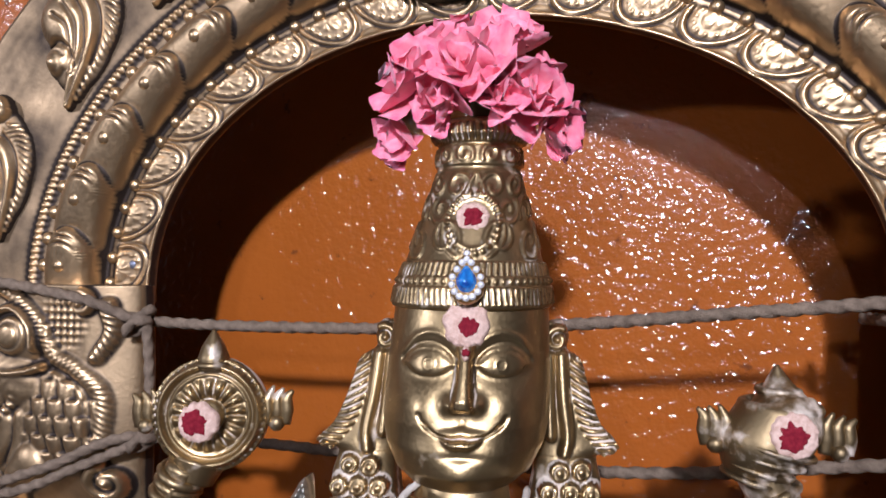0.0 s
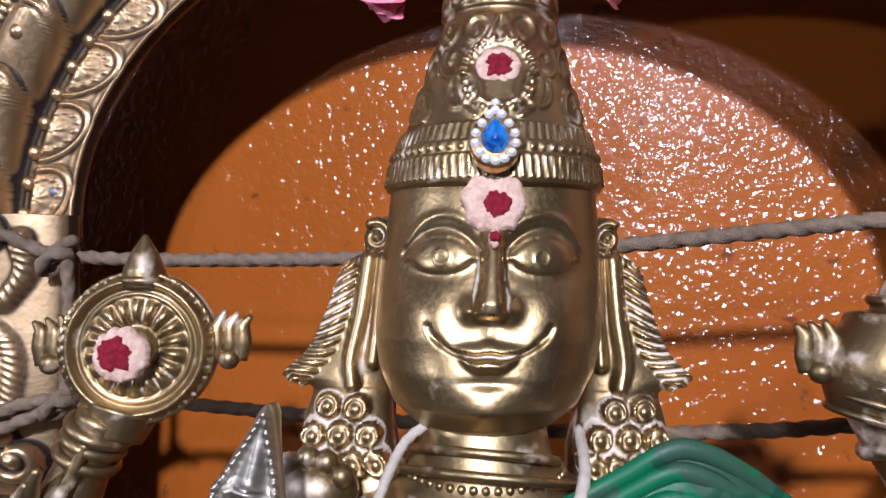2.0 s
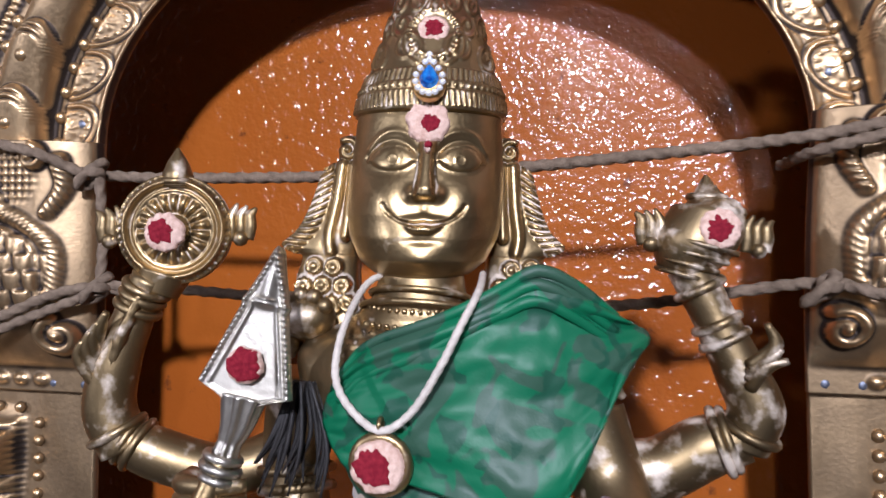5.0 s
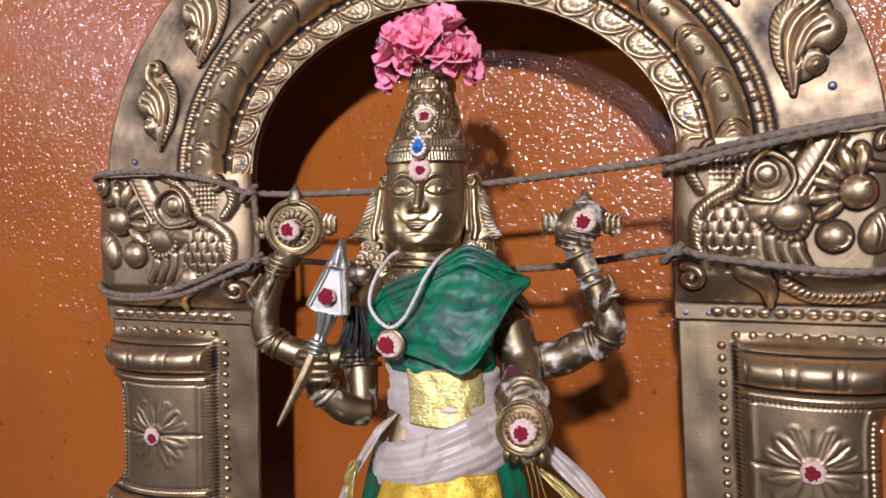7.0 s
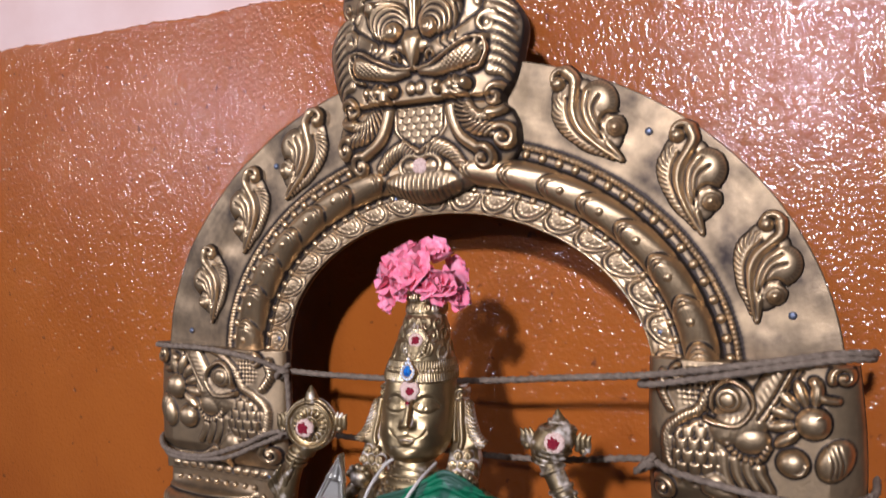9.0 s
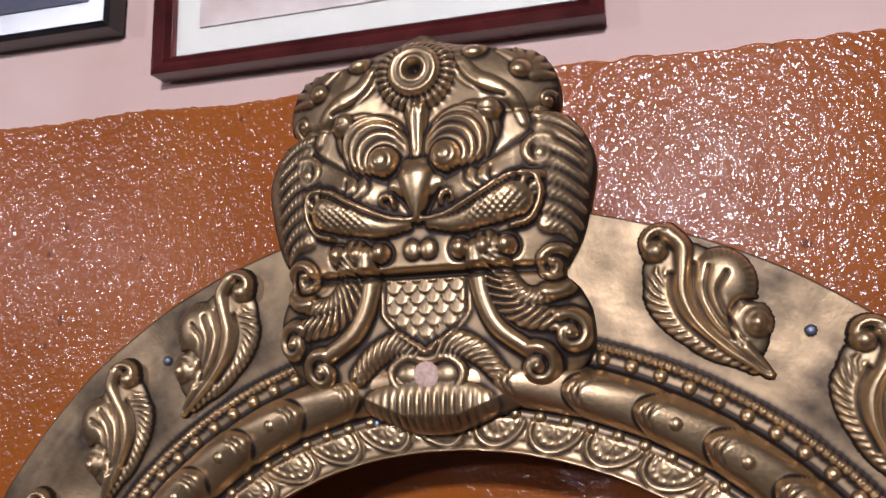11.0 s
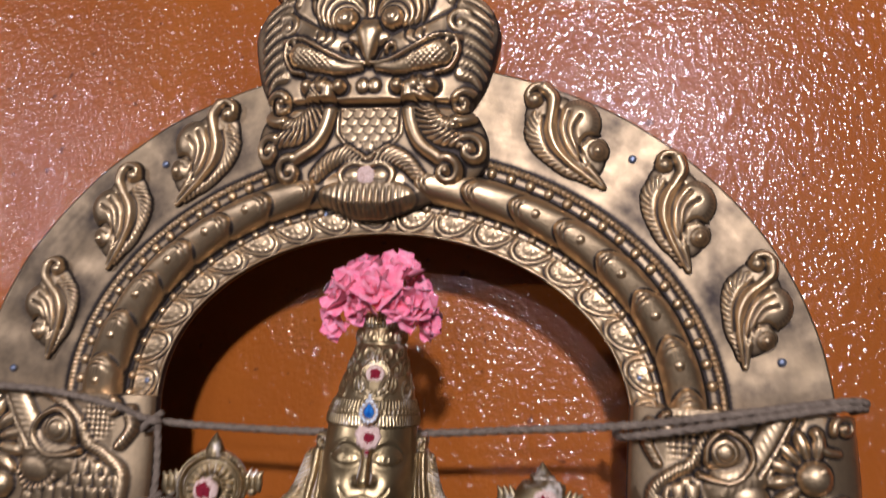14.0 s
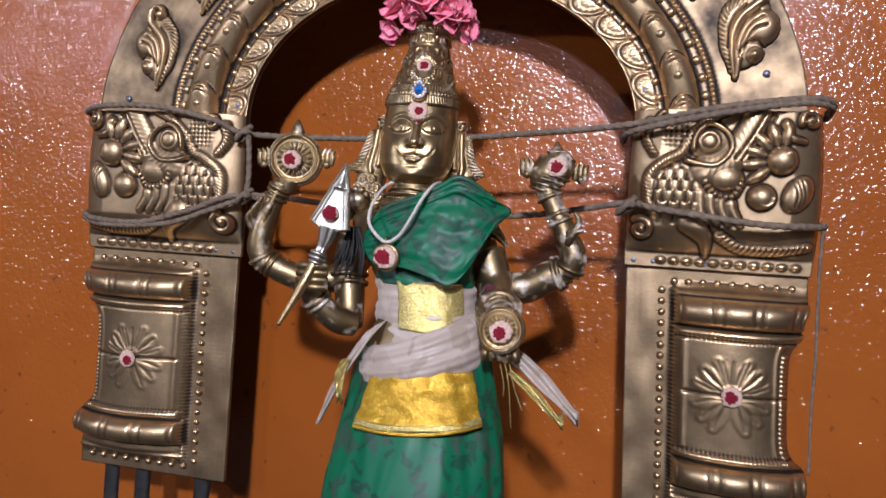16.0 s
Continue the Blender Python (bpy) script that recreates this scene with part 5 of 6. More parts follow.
# plinth of the statue
for z, rx, ry, h in ((0.560, 0.085, 0.070, 0.022), (0.582, 0.070, 0.058, 0.040)):
    n = 60
    v = []
    for k, (zz, s) in enumerate(((z, 0.97), (z + 0.003, 1.0), (z + h - 0.003, 1.0), (z + h, 0.95), (z + h + 0.0005, 0.0))):
        for i in range(n):
            a = 2 * math.pi * i / n
            v.append((CX + rx * s * math.cos(a), CY - 0.115 + ry * s * math.sin(a), zz))
    cast.add(v, [(k * n + i, k * n + (i + 1) % n, (k + 1) * n + (i + 1) % n, (k + 1) * n + i) for k in range(4) for i in range(n)])

VIEW = (0.15, -1.0, 0.05)
# raised arm with the wheel
cast.grime = 0.40
cast.bar([(-0.050, 0.232, 1.072), (-0.075, 0.245, 1.030), (-0.105, 0.235, 1.0185), (-0.135, 0.226, 1.0265), (-0.153, 0.222, 1.036)], [0.015, 0.0145, 0.0125, 0.0125, 0.0115], rings=((0.97, 0.0115), (0.90, 0.0120)))
cast.bar([(-0.150, 0.222, 1.030), (-0.158, 0.220, 1.048), (-0.155, 0.220, 1.070), (-0.1475, 0.222, 1.092), (-0.138, 0.222, 1.112)], [0.0125, 0.0125, 0.0115, 0.0095, 0.0092], rings=((0.12, 0.0130), (0.84, 0.0098), (0.90, 0.0096), (0.96, 0.0100)))
for j in range(4):
    cast.bar([(-0.158 - 0.001 * j, 0.214, 1.058 + 0.006 * j), (-0.166 + 0.0035 * j, 0.208, 1.074 + 0.005 * j), (-0.163 + 0.004 * j, 0.206, 1.083 + 0.0045 * j)], [0.0034, 0.0031, 0.0016], n=10, m=14)
cast.bar([(-0.1550, 0.2125, 1.062), (-0.1480, 0.2120, 1.083), (-0.1385, 0.2135, 1.1045)], [0.0022, 0.0028, 0.0022], n=10, m=30, lobes=5, depth=0.5, twist=900)
cast.disc((-0.1285, 0.2265, 1.1350), 0.0262, (0.30, -1.0, 0.02), 0.008)
cast.flame((-0.1278, 0.2265, 1.1590), (0, 0, 1), VIEW, 0.0120)
cast.flame((-0.1535, 0.2210, 1.1345), (-1, -0.2, 0.0), VIEW, 0.0125)
cast.flame((-0.1035, 0.2330, 1.1365), (1, 0.2, 0.05), VIEW, 0.0125)
cast.bar([(-0.1345, 0.2265, 1.1135), (-0.137, 0.2245, 1.104)], [0.0125, 0.0098], n=16, m=10)
# raised arm with the conch
cast.grime = 0.47
cast.bar([(0.052, 0.240, 1.070), (0.066, 0.250, 1.030), (0.096, 0.252, 1.0265), (0.120, 0.252, 1.0390), (0.137, 0.250, 1.046)], [0.017, 0.0165, 0.0150, 0.0145, 0.0120], rings=((0.86, 0.0150), (0.92, 0.0140)))
cast.bar([(0.136, 0.250, 1.042), (0.141, 0.248, 1.058), (0.134, 0.248, 1.075), (0.122, 0.249, 1.100), (0.111, 0.250, 1.122)], [0.0120, 0.0125, 0.0112, 0.0095, 0.0100], rings=((0.10, 0.0128), (0.66, 0.0103), (0.72, 0.0100), (0.90, 0.0104)))
for j in range(4):
    cast.bar([(0.136, 0.238, 1.070 + 0.003 * j), (0.142 + 0.001 * j, 0.233, 1.080 + 0.003 * j), (0.150 - 0.003 * j, 0.231, 1.083 + 0.0052 * j)], [0.0036, 0.0033, 0.0014], n=10, m=14)
cast.bar([(0.1085, 0.252, 1.118), (0.112, 0.252, 1.130), (0.120, 0.254, 1.143), (0.1200, 0.256, 1.150), (0.1195, 0.257, 1.156), (0.1190, 0.257, 1.164)], [0.0115, 0.0176, 0.0172, 0.0110, 0.0060, 0.0008], n=26, m=36, lobes=0)
for k, z in enumerate((1.1180, 1.1225, 1.1270, 1.1315)):
    cast.torus((0.1085 + 0.0025 * k, 0.2510, z), (0.25, 0, 1), 0.0118 + 0.0016 * k, 0.0012)
cast.torus((0.1200, 0.2550, 1.1470), (0.05, 0, 1), 0.0145, 0.0026)
cast.torus((0.1195, 0.2560, 1.1535), (0.05, 0, 1), 0.0078, 0.0018)
cast.ball((0.1215, 0.2430, 1.1385), 0.0120, 0.006, 0.0105)
cast.flame((0.0985, 0.2480, 1.1365), (-1, -0.05, 0.1), VIEW, 0.0120)
cast.flame((0.1375, 0.2560, 1.1345), (1, 0.1, 0.0), VIEW, 0.0120)
# lower hand round the spear
cast.grime = 0.42
cast.bar([(-0.056, 0.210, 1.070), (-0.062, 0.215, 1.035), (-0.056, 0.205, 0.998), (-0.052, 0.196, 0.985)], [0.0165, 0.0150, 0.0130, 0.0120], rings=((0.40, 0.0158), (0.47, 0.0156)))
cast.bar([(-0.050, 0.200, 0.986), (-0.062, 0.188, 0.990), (-0.078, 0.178, 1.006), (-0.082, 0.172, 1.020)], [0.0125, 0.0125, 0.0110, 0.0105], rings=((0.62, 0.0120), (0.72, 0.0116)))
cast.ball((-0.078, 0.170, 1.027), 0.0120, 0.0105, 0.0135)
for j in range(4):
    z = 1.018 + 0.0062 * j
    cast.bar([(-0.088, 0.170, z), (-0.086, 0.158, z + 0.001), (-0.072, 0.1535, z + 0.002), (-0.060, 0.158, z + 0.002)], [0.0042, 0.0040, 0.0036, 0.0026], n=12, m=18)
# open hand held forward, with a lotus boss on the palm
cast.bar([(0.066, 0.222, 1.058), (0.076, 0.215, 1.030), (0.084, 0.190, 1.012), (0.092, 0.163, 1.008)], [0.0165, 0.0155, 0.0135, 0.0115], rings=((0.72, 0.0138), (0.80, 0.0134)))
cast.torus((0.0885, 0.168, 1.0150), (0.1, -0.6, 0.75), 0.0165, 0.0038)
cast.torus((0.0885, 0.166, 1.0080), (0.1, -0.6, 0.75), 0.0160, 0.0030)
cast.disc((0.0945, 0.150, 0.9985), 0.0190, (0.10, -1.0, 0.12), 0.016)
cast.ball((0.0950, 0.158, 0.9985), 0.0185, 0.0125, 0.0185)
for j in range(5):
    cast.bar([(0.084 + 0.0052 * j, 0.156, 0.986), (0.083 + 0.0060 * j, 0.149, 0.9795), (0.082 + 0.0068 * j, 0.1495, 0.9735)], [0.0040, 0.0040, 0.0026], n=10, m=12)
# shoulder ornaments
for k in (-1, 1):
    c = stand(0.050 * k, 0.006, 1.098)
    cast.ball(c, 0.0125, 0.011, 0.010)
    for j in range(5):
        a = radians(20 + 32 * j)
        cast.ball((c[0] + k * 0.011 * math.cos(a), c[1] - 0.005, c[2] + 0.010 * math.sin(a)), 0.0036, 0.0036, 0.0036, 10, 6)
    cast.bar([stand(0.058 * k, 0.0, 1.090), stand(0.071 * k, -0.004, 1.078), stand(0.080 * k, -0.008, 1.064)], [0.006, 0.0055, 0.0015], n=12, m=18, lobes=5, depth=0.4, twist=500)

me = mesh_of("deity_statue", np.concatenate(cast.v), cast.f, (CAST,), True, np.concatenate(cast.w))
bm = bmesh.new()
bm.from_mesh(me)
bmesh.ops.recalc_face_normals(bm, faces=bm.faces)
bm.to_mesh(me)
bm.free()
statue = tagged(new("deity_statue", me), "cast brass four-armed deity statue, smiling, under a tall conical crown", "statue")


# ---------------- cloths ----------------
def cloth_mat(name, a, b, c, rough, pattern, sheen=0.3, glint=0.0, gloss=0.4, nub=0.35):
    k = Mat(name, rough, 0.0, gloss)
    patch = k.ramp(k.noise(pattern, 2, 0.4, 0.9), (0.525, 0), (0.545, 1))
    col = k.mix(patch, a, b)
    col = k.mix(k.ramp(k.noise(pattern * 1.7, 2, 0.4, 0.8), (0.585, 0), (0.605, 0.9)), col, c)
    col = k.mix(k.ramp(k.noise(12, 4), (0.35, 0.0), (0.8, 0.30)), col, c)
    k.put("Base Color", col)
    if glint:
        k.put("Metallic", glint)
    k.b.inputs["Sheen Weight"].default_value = sheen
    weave = k.mix(0.5, k.noise(900, 2), k.noise(150 if nub < 0.5 else 380, 4))
    k.bump(weave, nub, 0.0010)
    return k.m


GREEN = cloth_mat("green_printed_silk", (0.001, 0.122, 0.052), (0.030, 0.080, 0.050), (0.008, 0.060, 0.034), 0.46, 44, 0.0, gloss=0.30, nub=0.16)
WHITE = cloth_mat("white_satin", (0.42, 0.33, 0.27), (0.48, 0.39, 0.325), (0.35, 0.27, 0.21), 0.30, 30, 0.3)
YELLOW = cloth_mat("yellow_brocade", (0.52, 0.29, 0.022), (0.62, 0.39, 0.045), (0.47, 0.26, 0.022), 0.30, 260, 0.0, 0.50, nub=1.0)
GOLD = cloth_mat("gold_tissue", (0.52, 0.40, 0.12), (0.62, 0.52, 0.22), (0.40, 0.30, 0.10), 0.30, 320, 0.0, 0.6, nub=1.0)
CORD = simple("white_cotton_cord", (0.52, 0.46, 0.40), (0.66, 0.60, 0.52), 0.85, 300, 0, 0.5, 0.0008, 0.2)
MAROON = cloth_mat("maroon_cloth", (0.070, 0.006, 0.016), (0.10, 0.008, 0.022), (0.05, 0.004, 0.012), 0.6, 60)


def centre(z):
    """Middle of the statue's body at height z: it sways to one side below the shoulders and leans back."""
    return CX + sway(z), CY + BACK * (z - 1.15)


def wrap(name, label, category, mat, a0, a1, top, bottom, radius, nu=120, nv=40, folds=0.0, count=9, seed=0.0, thick=0.0010, closed=False, rolls=0.0):
    """A cloth laid round the body from angle a0 to a1 (0: to the front); top, bottom and radius are functions of the angle."""
    A = np.radians(np.linspace(a0, a1, nu, endpoint=not closed))
    V = []
    for a in A:
        for j in range(nv):
            t = j / (nv - 1)
            z = top(a) + (bottom(a) - top(a)) * t
            rx, ry = radius(z, t)
            f = folds * (math.sin(count * a + 2.2 * math.sin(3 * t + seed)) * 0.5 + noise.noise((a * 4, t * 5, seed)) + 0.2 * noise.noise((a * 8, t * 7, seed + 4)))
            f += rolls * (math.sin(t * 14 + 1.2 * math.sin(a * 1.3 + seed) + 1.5 * noise.noise((a * 1.2, t * 2, seed))) + 0.5 * math.sin(t * 37 + 2 * a))
            x, y = centre(z)
            V.append((x + (rx + f) * math.sin(a + TURN), y - (ry + f) * math.cos(a + TURN), z + 0.3 * f))
    me = mesh_of(name, V, lattice(nu, nv, closed), (mat,))
    ob = new(name, me)
    s = ob.modifiers.new("thickness", "SOLIDIFY")
    s.thickness, s.offset = thick, 1.0
    return tagged(ob, label, category)


def skirt_r(z, t):
    w = np.interp(z, (0.60, 0.70, 0.80, 0.86, 0.90, 0.94, 0.965, 0.985), (0.064, 0.071, 0.077, 0.076, 0.071, 0.062, 0.055, 0.050))
    return w, w * 0.72


wrap("green_skirt", "green printed silk skirt gathered round the statue's hips", "cloth", GREEN, -180, 180, lambda a: 0.978, lambda a: 0.608, skirt_r, 180, 70, 0.0036, 4, 1.0, closed=True)
wrap("waist_cloth", "white satin cloth wound round the statue's waist", "cloth", WHITE, -180, 180, lambda a: 1.031, lambda a: 0.978 - 0.004 * math.cos(a), lambda z, t: (0.0445 + 0.002 * t, 0.0325 + 0.002 * t), 120, 40, 0.0006, 5, 2.0, closed=True, rolls=0.0009)
wrap("gold_belt", "gold tissue belt band over the white waist cloth", "belt", GOLD, -30, 46, lambda a: 1.030, lambda a: 0.988 - 0.004 * a, lambda z, t: (0.0468, 0.0350), 70, 20, 0.0007, 9, 3.0)
wrap("white_sash", "crumpled white satin sash tied low on the hips", "sash", WHITE, -180, 180, lambda a: 0.9925 + 0.020 * math.sin(a - 0.15), lambda a: 0.9480 + 0.013 * math.sin(a - 0.3), lambda z, t: (0.0525 + 0.0050 * math.sin(t * math.pi), 0.0425 + 0.0055 * math.sin(t * math.pi)), 150, 60, 0.0007, 3, 5.0, 0.0014, closed=True, rolls=0.0010)
wrap("yellow_apron", "yellow brocade apron with a plain hem hanging from the sash", "cloth", YELLOW, -46, 44, lambda a: 0.960, lambda a: 0.9120 + 0.006 * a + 0.006 * math.sin(a) ** 2, lambda z, t: tuple(q + 0.0035 + 0.004 * t for q in skirt_r(z, t)), 110, 40, 0.0016, 5, 7.0, 0.0012)

apron_hem = wrap("hem", "", "", GOLD, -45.5, 43.5, lambda a: 0.9195 + 0.006 * a + 0.006 * math.sin(a) ** 2, lambda a: 0.9150 + 0.006 * a + 0.006 * math.sin(a) ** 2, lambda z, t: tuple(q + 0.0088 for q in skirt_r(z, t)), 110, 4, 0.0010, 5, 7.0, 0.0012)
apron_hem.parent = bpy.data.objects["yellow_apron"]
tagged(apron_hem, "gold woven line above the hem")


def strip(name, label, category, mat, line, widths, side, seed=0.0, fray=0.0, nv=10, m=50, parent=None):
    """A hanging tail of cloth along a line, with a torn end."""
    L = smoothline(line, m)
    W = np.interp(np.linspace(0, 1, m), np.linspace(0, 1, len(widths)), widths)
    V = []
    for i in range(m):
        t = i / (m - 1)
        for j in range(nv):
            q = j / (nv - 1) - 0.5
            f = 0.0022 * math.sin(q * 9 + 5 * t + seed) + 0.002 * noise.noise((q * 4, t * 6, seed))
            end = fray * max(0, t - 0.85) * 6 * noise.noise((q * 20, seed, 0)) * 0.012
            V.append((L[i][0] + side[0] * q * W[i] , L[i][1] + side[1] * q * W[i] - f, L[i][2] + side[2] * q * W[i] + end))
    ob = new(name, mesh_of(name, V, lattice(m, nv), (mat,)))
    s = ob.modifiers.new("thickness", "SOLIDIFY")
    s.thickness, s.offset = 0.0009, 0.0
    if parent is not None:
        ob.parent = parent
    return tagged(ob, label, category)


strip("sash_tail", "white satin sash end hanging free at the hip", "cloth", WHITE, [(-0.017, 0.168, 0.990), (-0.028, 0.158, 0.972), (-0.045, 0.156, 0.940), (-0.0615, 0.158, 0.903)], [0.022, 0.019, 0.015, 0.003], (0.75, -0.1, 0.5), 1.0, 1.0)
strip("sash_tail", "frayed white and gold sash end hanging behind the hand", "cloth", WHITE, [(0.080, 0.185, 0.990), (0.106, 0.180, 0.972), (0.132, 0.176, 0.952), (0.158, 0.174, 0.928)], [0.008, 0.014, 0.013, 0.005], (0.45, 0.1, 0.8), 3.0, 1.6)
strip("sash_tail", "frayed gold edge of the sash end", "cloth", GOLD, [(0.100, 0.172, 0.962), (0.122, 0.170, 0.946), (0.147, 0.168, 0.922)], [0.005, 0.008, 0.004], (0.45, 0.1, 0.8), 4.0, 1.6)
strip("gold_fringe", "loose gold threads beside the yellow apron", "fringe", GOLD, [(-0.036, 0.150, 0.962), (-0.041, 0.148, 0.946), (-0.038, 0.147, 0.925)], [0.006, 0.011, 0.006], (0.9, -0.1, 0.1), 6.0, 1.5)
for j, (dx, L) in enumerate(((0.0, 0.055), (0.004, 0.040), (-0.004, 0.030))):
    v, f = tube_data([(0.098 + dx, 0.152, 0.975), (0.103 + dx, 0.152, 0.955), (0.107 + dx * 2, 0.152, 0.975 - L)], [0.0005, 0.0004, 0.0003], n=6, m=24)
    tagged(part("loose_thread", mesh_of("loose_thread", v, f, (GOLD,))), "fine loose gold thread hanging below the hand", "thread")


def shoulder_drape():
    top = smoothline([(-0.0300, 1.0780), (-0.0180, 1.0900), (0.0080, 1.1020), (0.0320, 1.1135), (0.0460, 1.1200), (0.0600, 1.1150), (0.0760, 1.1040)], 90)
    low = smoothline([(-0.0235, 1.0420), (-0.0060, 1.0430), (0.0110, 1.0410), (0.0290, 1.0365), (0.0480, 1.0305), (0.0630, 1.0480), (0.0780, 1.0860)], 90)
    left = 0.010
    nv = 70
    V = []
    for i in range(90):
        s = i / 89
        for j in range(nv):
            t = j / (nv - 1)
            x = top[i][0] + (low[i][0] - top[i][0]) * t - left * math.sin(t * math.pi) * (1 - s) ** 2 + 0.012 * math.sin(t * math.pi) * s ** 4
            z = top[i][1] + (low[i][1] - top[i][1]) * t
            cx0, cy0 = centre(z)
            dep = 0.0375 + 0.004 * math.sin(s * 3)
            q = min(abs((x - cx0 - 0.012) / 0.084), 0.98)
            y = cy0 - dep * math.sqrt(1 - q * q) - 0.006 * s - 0.0035
            f = 0.0013 * math.sin((t * 5 - s * 2.0) * math.pi + 1.4 * noise.noise((s * 3, t * 3, 1))) * (0.4 + s)
            f += 0.0016 * noise.noise((s * 5, t * 6, 9)) + 0.0007 * noise.noise((s * 16, t * 14, 4)) + 0.0035 * math.exp(-((t - 0.10) / 0.05) ** 2) * (1 - 0.4 * s)
            V.append((x, y - f, z))
    ob = new("shoulder_drape", mesh_of("shoulder_drape", V, lattice(90, nv), (GREEN,)))
    m = ob.modifiers.new("thickness", "SOLIDIFY")
    m.thickness, m.offset = 0.0012, 0.0
    rim = [(V[i * nv][0], V[i * nv][1] - 0.001, V[i * nv][2]) for i in range(0, 90, 6)] + [V[89 * nv]]
    for k in range(3):
        v, f = tube_data([(x, y - 0.0008 * k, z - 0.0052 * k - 0.001 * math.sin(x * 90 + k)) for x, y, z in rim], [0.0016, 0.0022, 0.0026, 0.0018], n=8, m=60, flat=0.7)
        part("pleat", mesh_of("pleat", v, f, (GREEN,)), ob)
    tagged(ob, "green printed silk drape pleated over the statue's shoulder and chest", "cloth")


shoulder_drape()
wrap("chest_cloth", "green silk cloth wound round the statue's chest", "cloth", GREEN, -115, 120, lambda a: 1.074 + 0.012 * math.sin(a), lambda a: 1.0265, lambda z, t: (0.0530 - 0.008 * t, 0.0352 - 0.001 * t), 90, 30, 0.0014, 4, 8.0)
v = Casting()
v.ball((0.0790, 0.197, 1.020), 0.013, 0.010, 0.011, 18, 12)
vv = np.concatenate(v.v)
vv = np.array([Vector(p) + 0.003 * noise.noise_vector(Vector(p) * 160) for p in vv])
tagged(part("maroon_tuft", mesh_of("maroon_tuft", vv, v.f, (MAROON,))), "tuft of crumpled maroon cloth under the arm", "cloth")


# ---------------- paste marks, jewel, pendant ----------------
def paste_mat():
    k = Mat("dry_sandal_paste", 0.9, 0.0, 0.2)
    k.put("Base Color", k.mix(k.ramp(k.noise(350, 4), (0.35, 0), (0.65, 1)), (0.52, 0.33, 0.26), (0.70, 0.50, 0.41)))
    k.bump(k.mix(0.5, k.noise(700, 4), k.noise(260, 3)), 0.9, 0.0012)
    return k.m


def red_mat():
    k = Mat("vermilion_powder", 0.95, 0.0, 0.1)
    k.put("Base Color", k.mix(k.ramp(k.noise(500, 3), (0.4, 0), (0.7, 1)), (0.17, 0.010, 0.020), (0.26, 0.020, 0.032)))
    k.bump(k.noise(1200, 3), 0.6, 0.0006)
    return k.m


PASTE, RED = paste_mat(), red_mat()


def blob(r, h, seed, rough, lift=0.0, off=(0, 0), stretch=(1, 1), n=44, m=8):
    """A daub: a low dome with a ragged edge, its face towards +Z."""
    V = [(off[0], off[1], lift + h)]
    for k in range(1, m + 1):
        t = k / m
        for i in range(n):
            a = 2 * math.pi * i / n
            rr = r * t * (1 + rough * noise.noise((math.cos(a) * 2.2, math.sin(a) * 2.2, seed)) + rough * 0.5 * noise.noise((math.cos(a) * 6, math.sin(a) * 6, seed)))
            V.append((off[0] + rr * math.cos(a) * stretch[0], off[1] + rr * math.sin(a) * stretch[1], lift + h * (1 - t ** 4) + 0.0005 * noise.noise((rr * math.cos(a) * 700, rr * math.sin(a) * 700, seed)) * (t < 0.95) - (0.002 if k == m else 0)))
    F = [(0, 1 + i, 1 + (i + 1) % n) for i in range(n)]
    F += [(1 + (k - 1) * n + i, 1 + k * n + i, 1 + k * n + (i + 1) % n, 1 + (k - 1) * n + (i + 1) % n) for k in range(1, m) for i in range(n)]
    return V, F


def mark(place, face, r, seed, red=0.5, off=(0.0, 0.0), label="round daub of dry sandal paste with a red vermilion dot", stretch=(1, 1), plain=False, ragged=0.40):
    ob = thing("paste_mark", label, "mark", place, "marks of sandal paste")
    ob.rotation_euler = Vector(face).to_track_quat("Z", "Y").to_euler()
    V, F = blob(r, 0.0016, seed, 0.13, stretch=stretch, n=72, m=16)
    part("paste", mesh_of("paste", V, F, (PASTE,)), ob)
    if not plain:
        V, F = blob(r * red, 0.0008, seed + 7, ragged, 0.0015, (off[0] * r, off[1] * r))
        part("vermilion", mesh_of("vermilion", V, F, (RED,)), ob, "dark red vermilion powder")
    return ob


UP = (math.sin(TURN), -math.cos(TURN), 0.2)
mark((-0.0018, 0.2034, 1.1818), UP, 0.0093, 1, 0.46, (0.12, -0.12), "daub of pink sandal paste and vermilion on the statue's forehead")
mark(stand(0.0002, 0.0345, 1.1708), UP, 0.0020, 21, 0.85, (0.1, 0.1), "small red drop of vermilion at the root of the nose", stretch=(0.8, 1.5))
mark((-0.0030, 0.2190, 1.2245), (0.17, -1, 0.32), 0.0072, 2, 0.62, (0.05, 0.0), "daub of sandal paste with smeared vermilion on the crown")
mark((-0.1265, 0.2120, 1.1335), (0.30, -1, 0.02), 0.0092, 3, 0.66, (-0.15, 0.05))
mark((0.1225, 0.2360, 1.1390), (0.12, -1, 0.1), 0.0092, 4, 0.62, (-0.1, -0.05))
mark((0.0960, 0.1385, 0.9985), (0.10, -1, 0.12), 0.0092, 6, 0.60, (-0.1, -0.1), "daub of sandal paste and vermilion on the statue's palm")
mark((PANEL_L[0] - 0.003, PANEL_L[1] - 0.0065, PANEL_L[2] - 0.002), (0, -1, 0), 0.0098, 8, 0.62, (0.2, -0.15), "sandal paste and vermilion on the pillar's leaf panel")
mark((PANEL_R[0], PANEL_R[1] - 0.0065, PANEL_R[2]), (0, -1, 0), 0.0098, 9, 0.68, (-0.1, 0.0), "sandal paste and vermilion on the pillar's leaf panel")
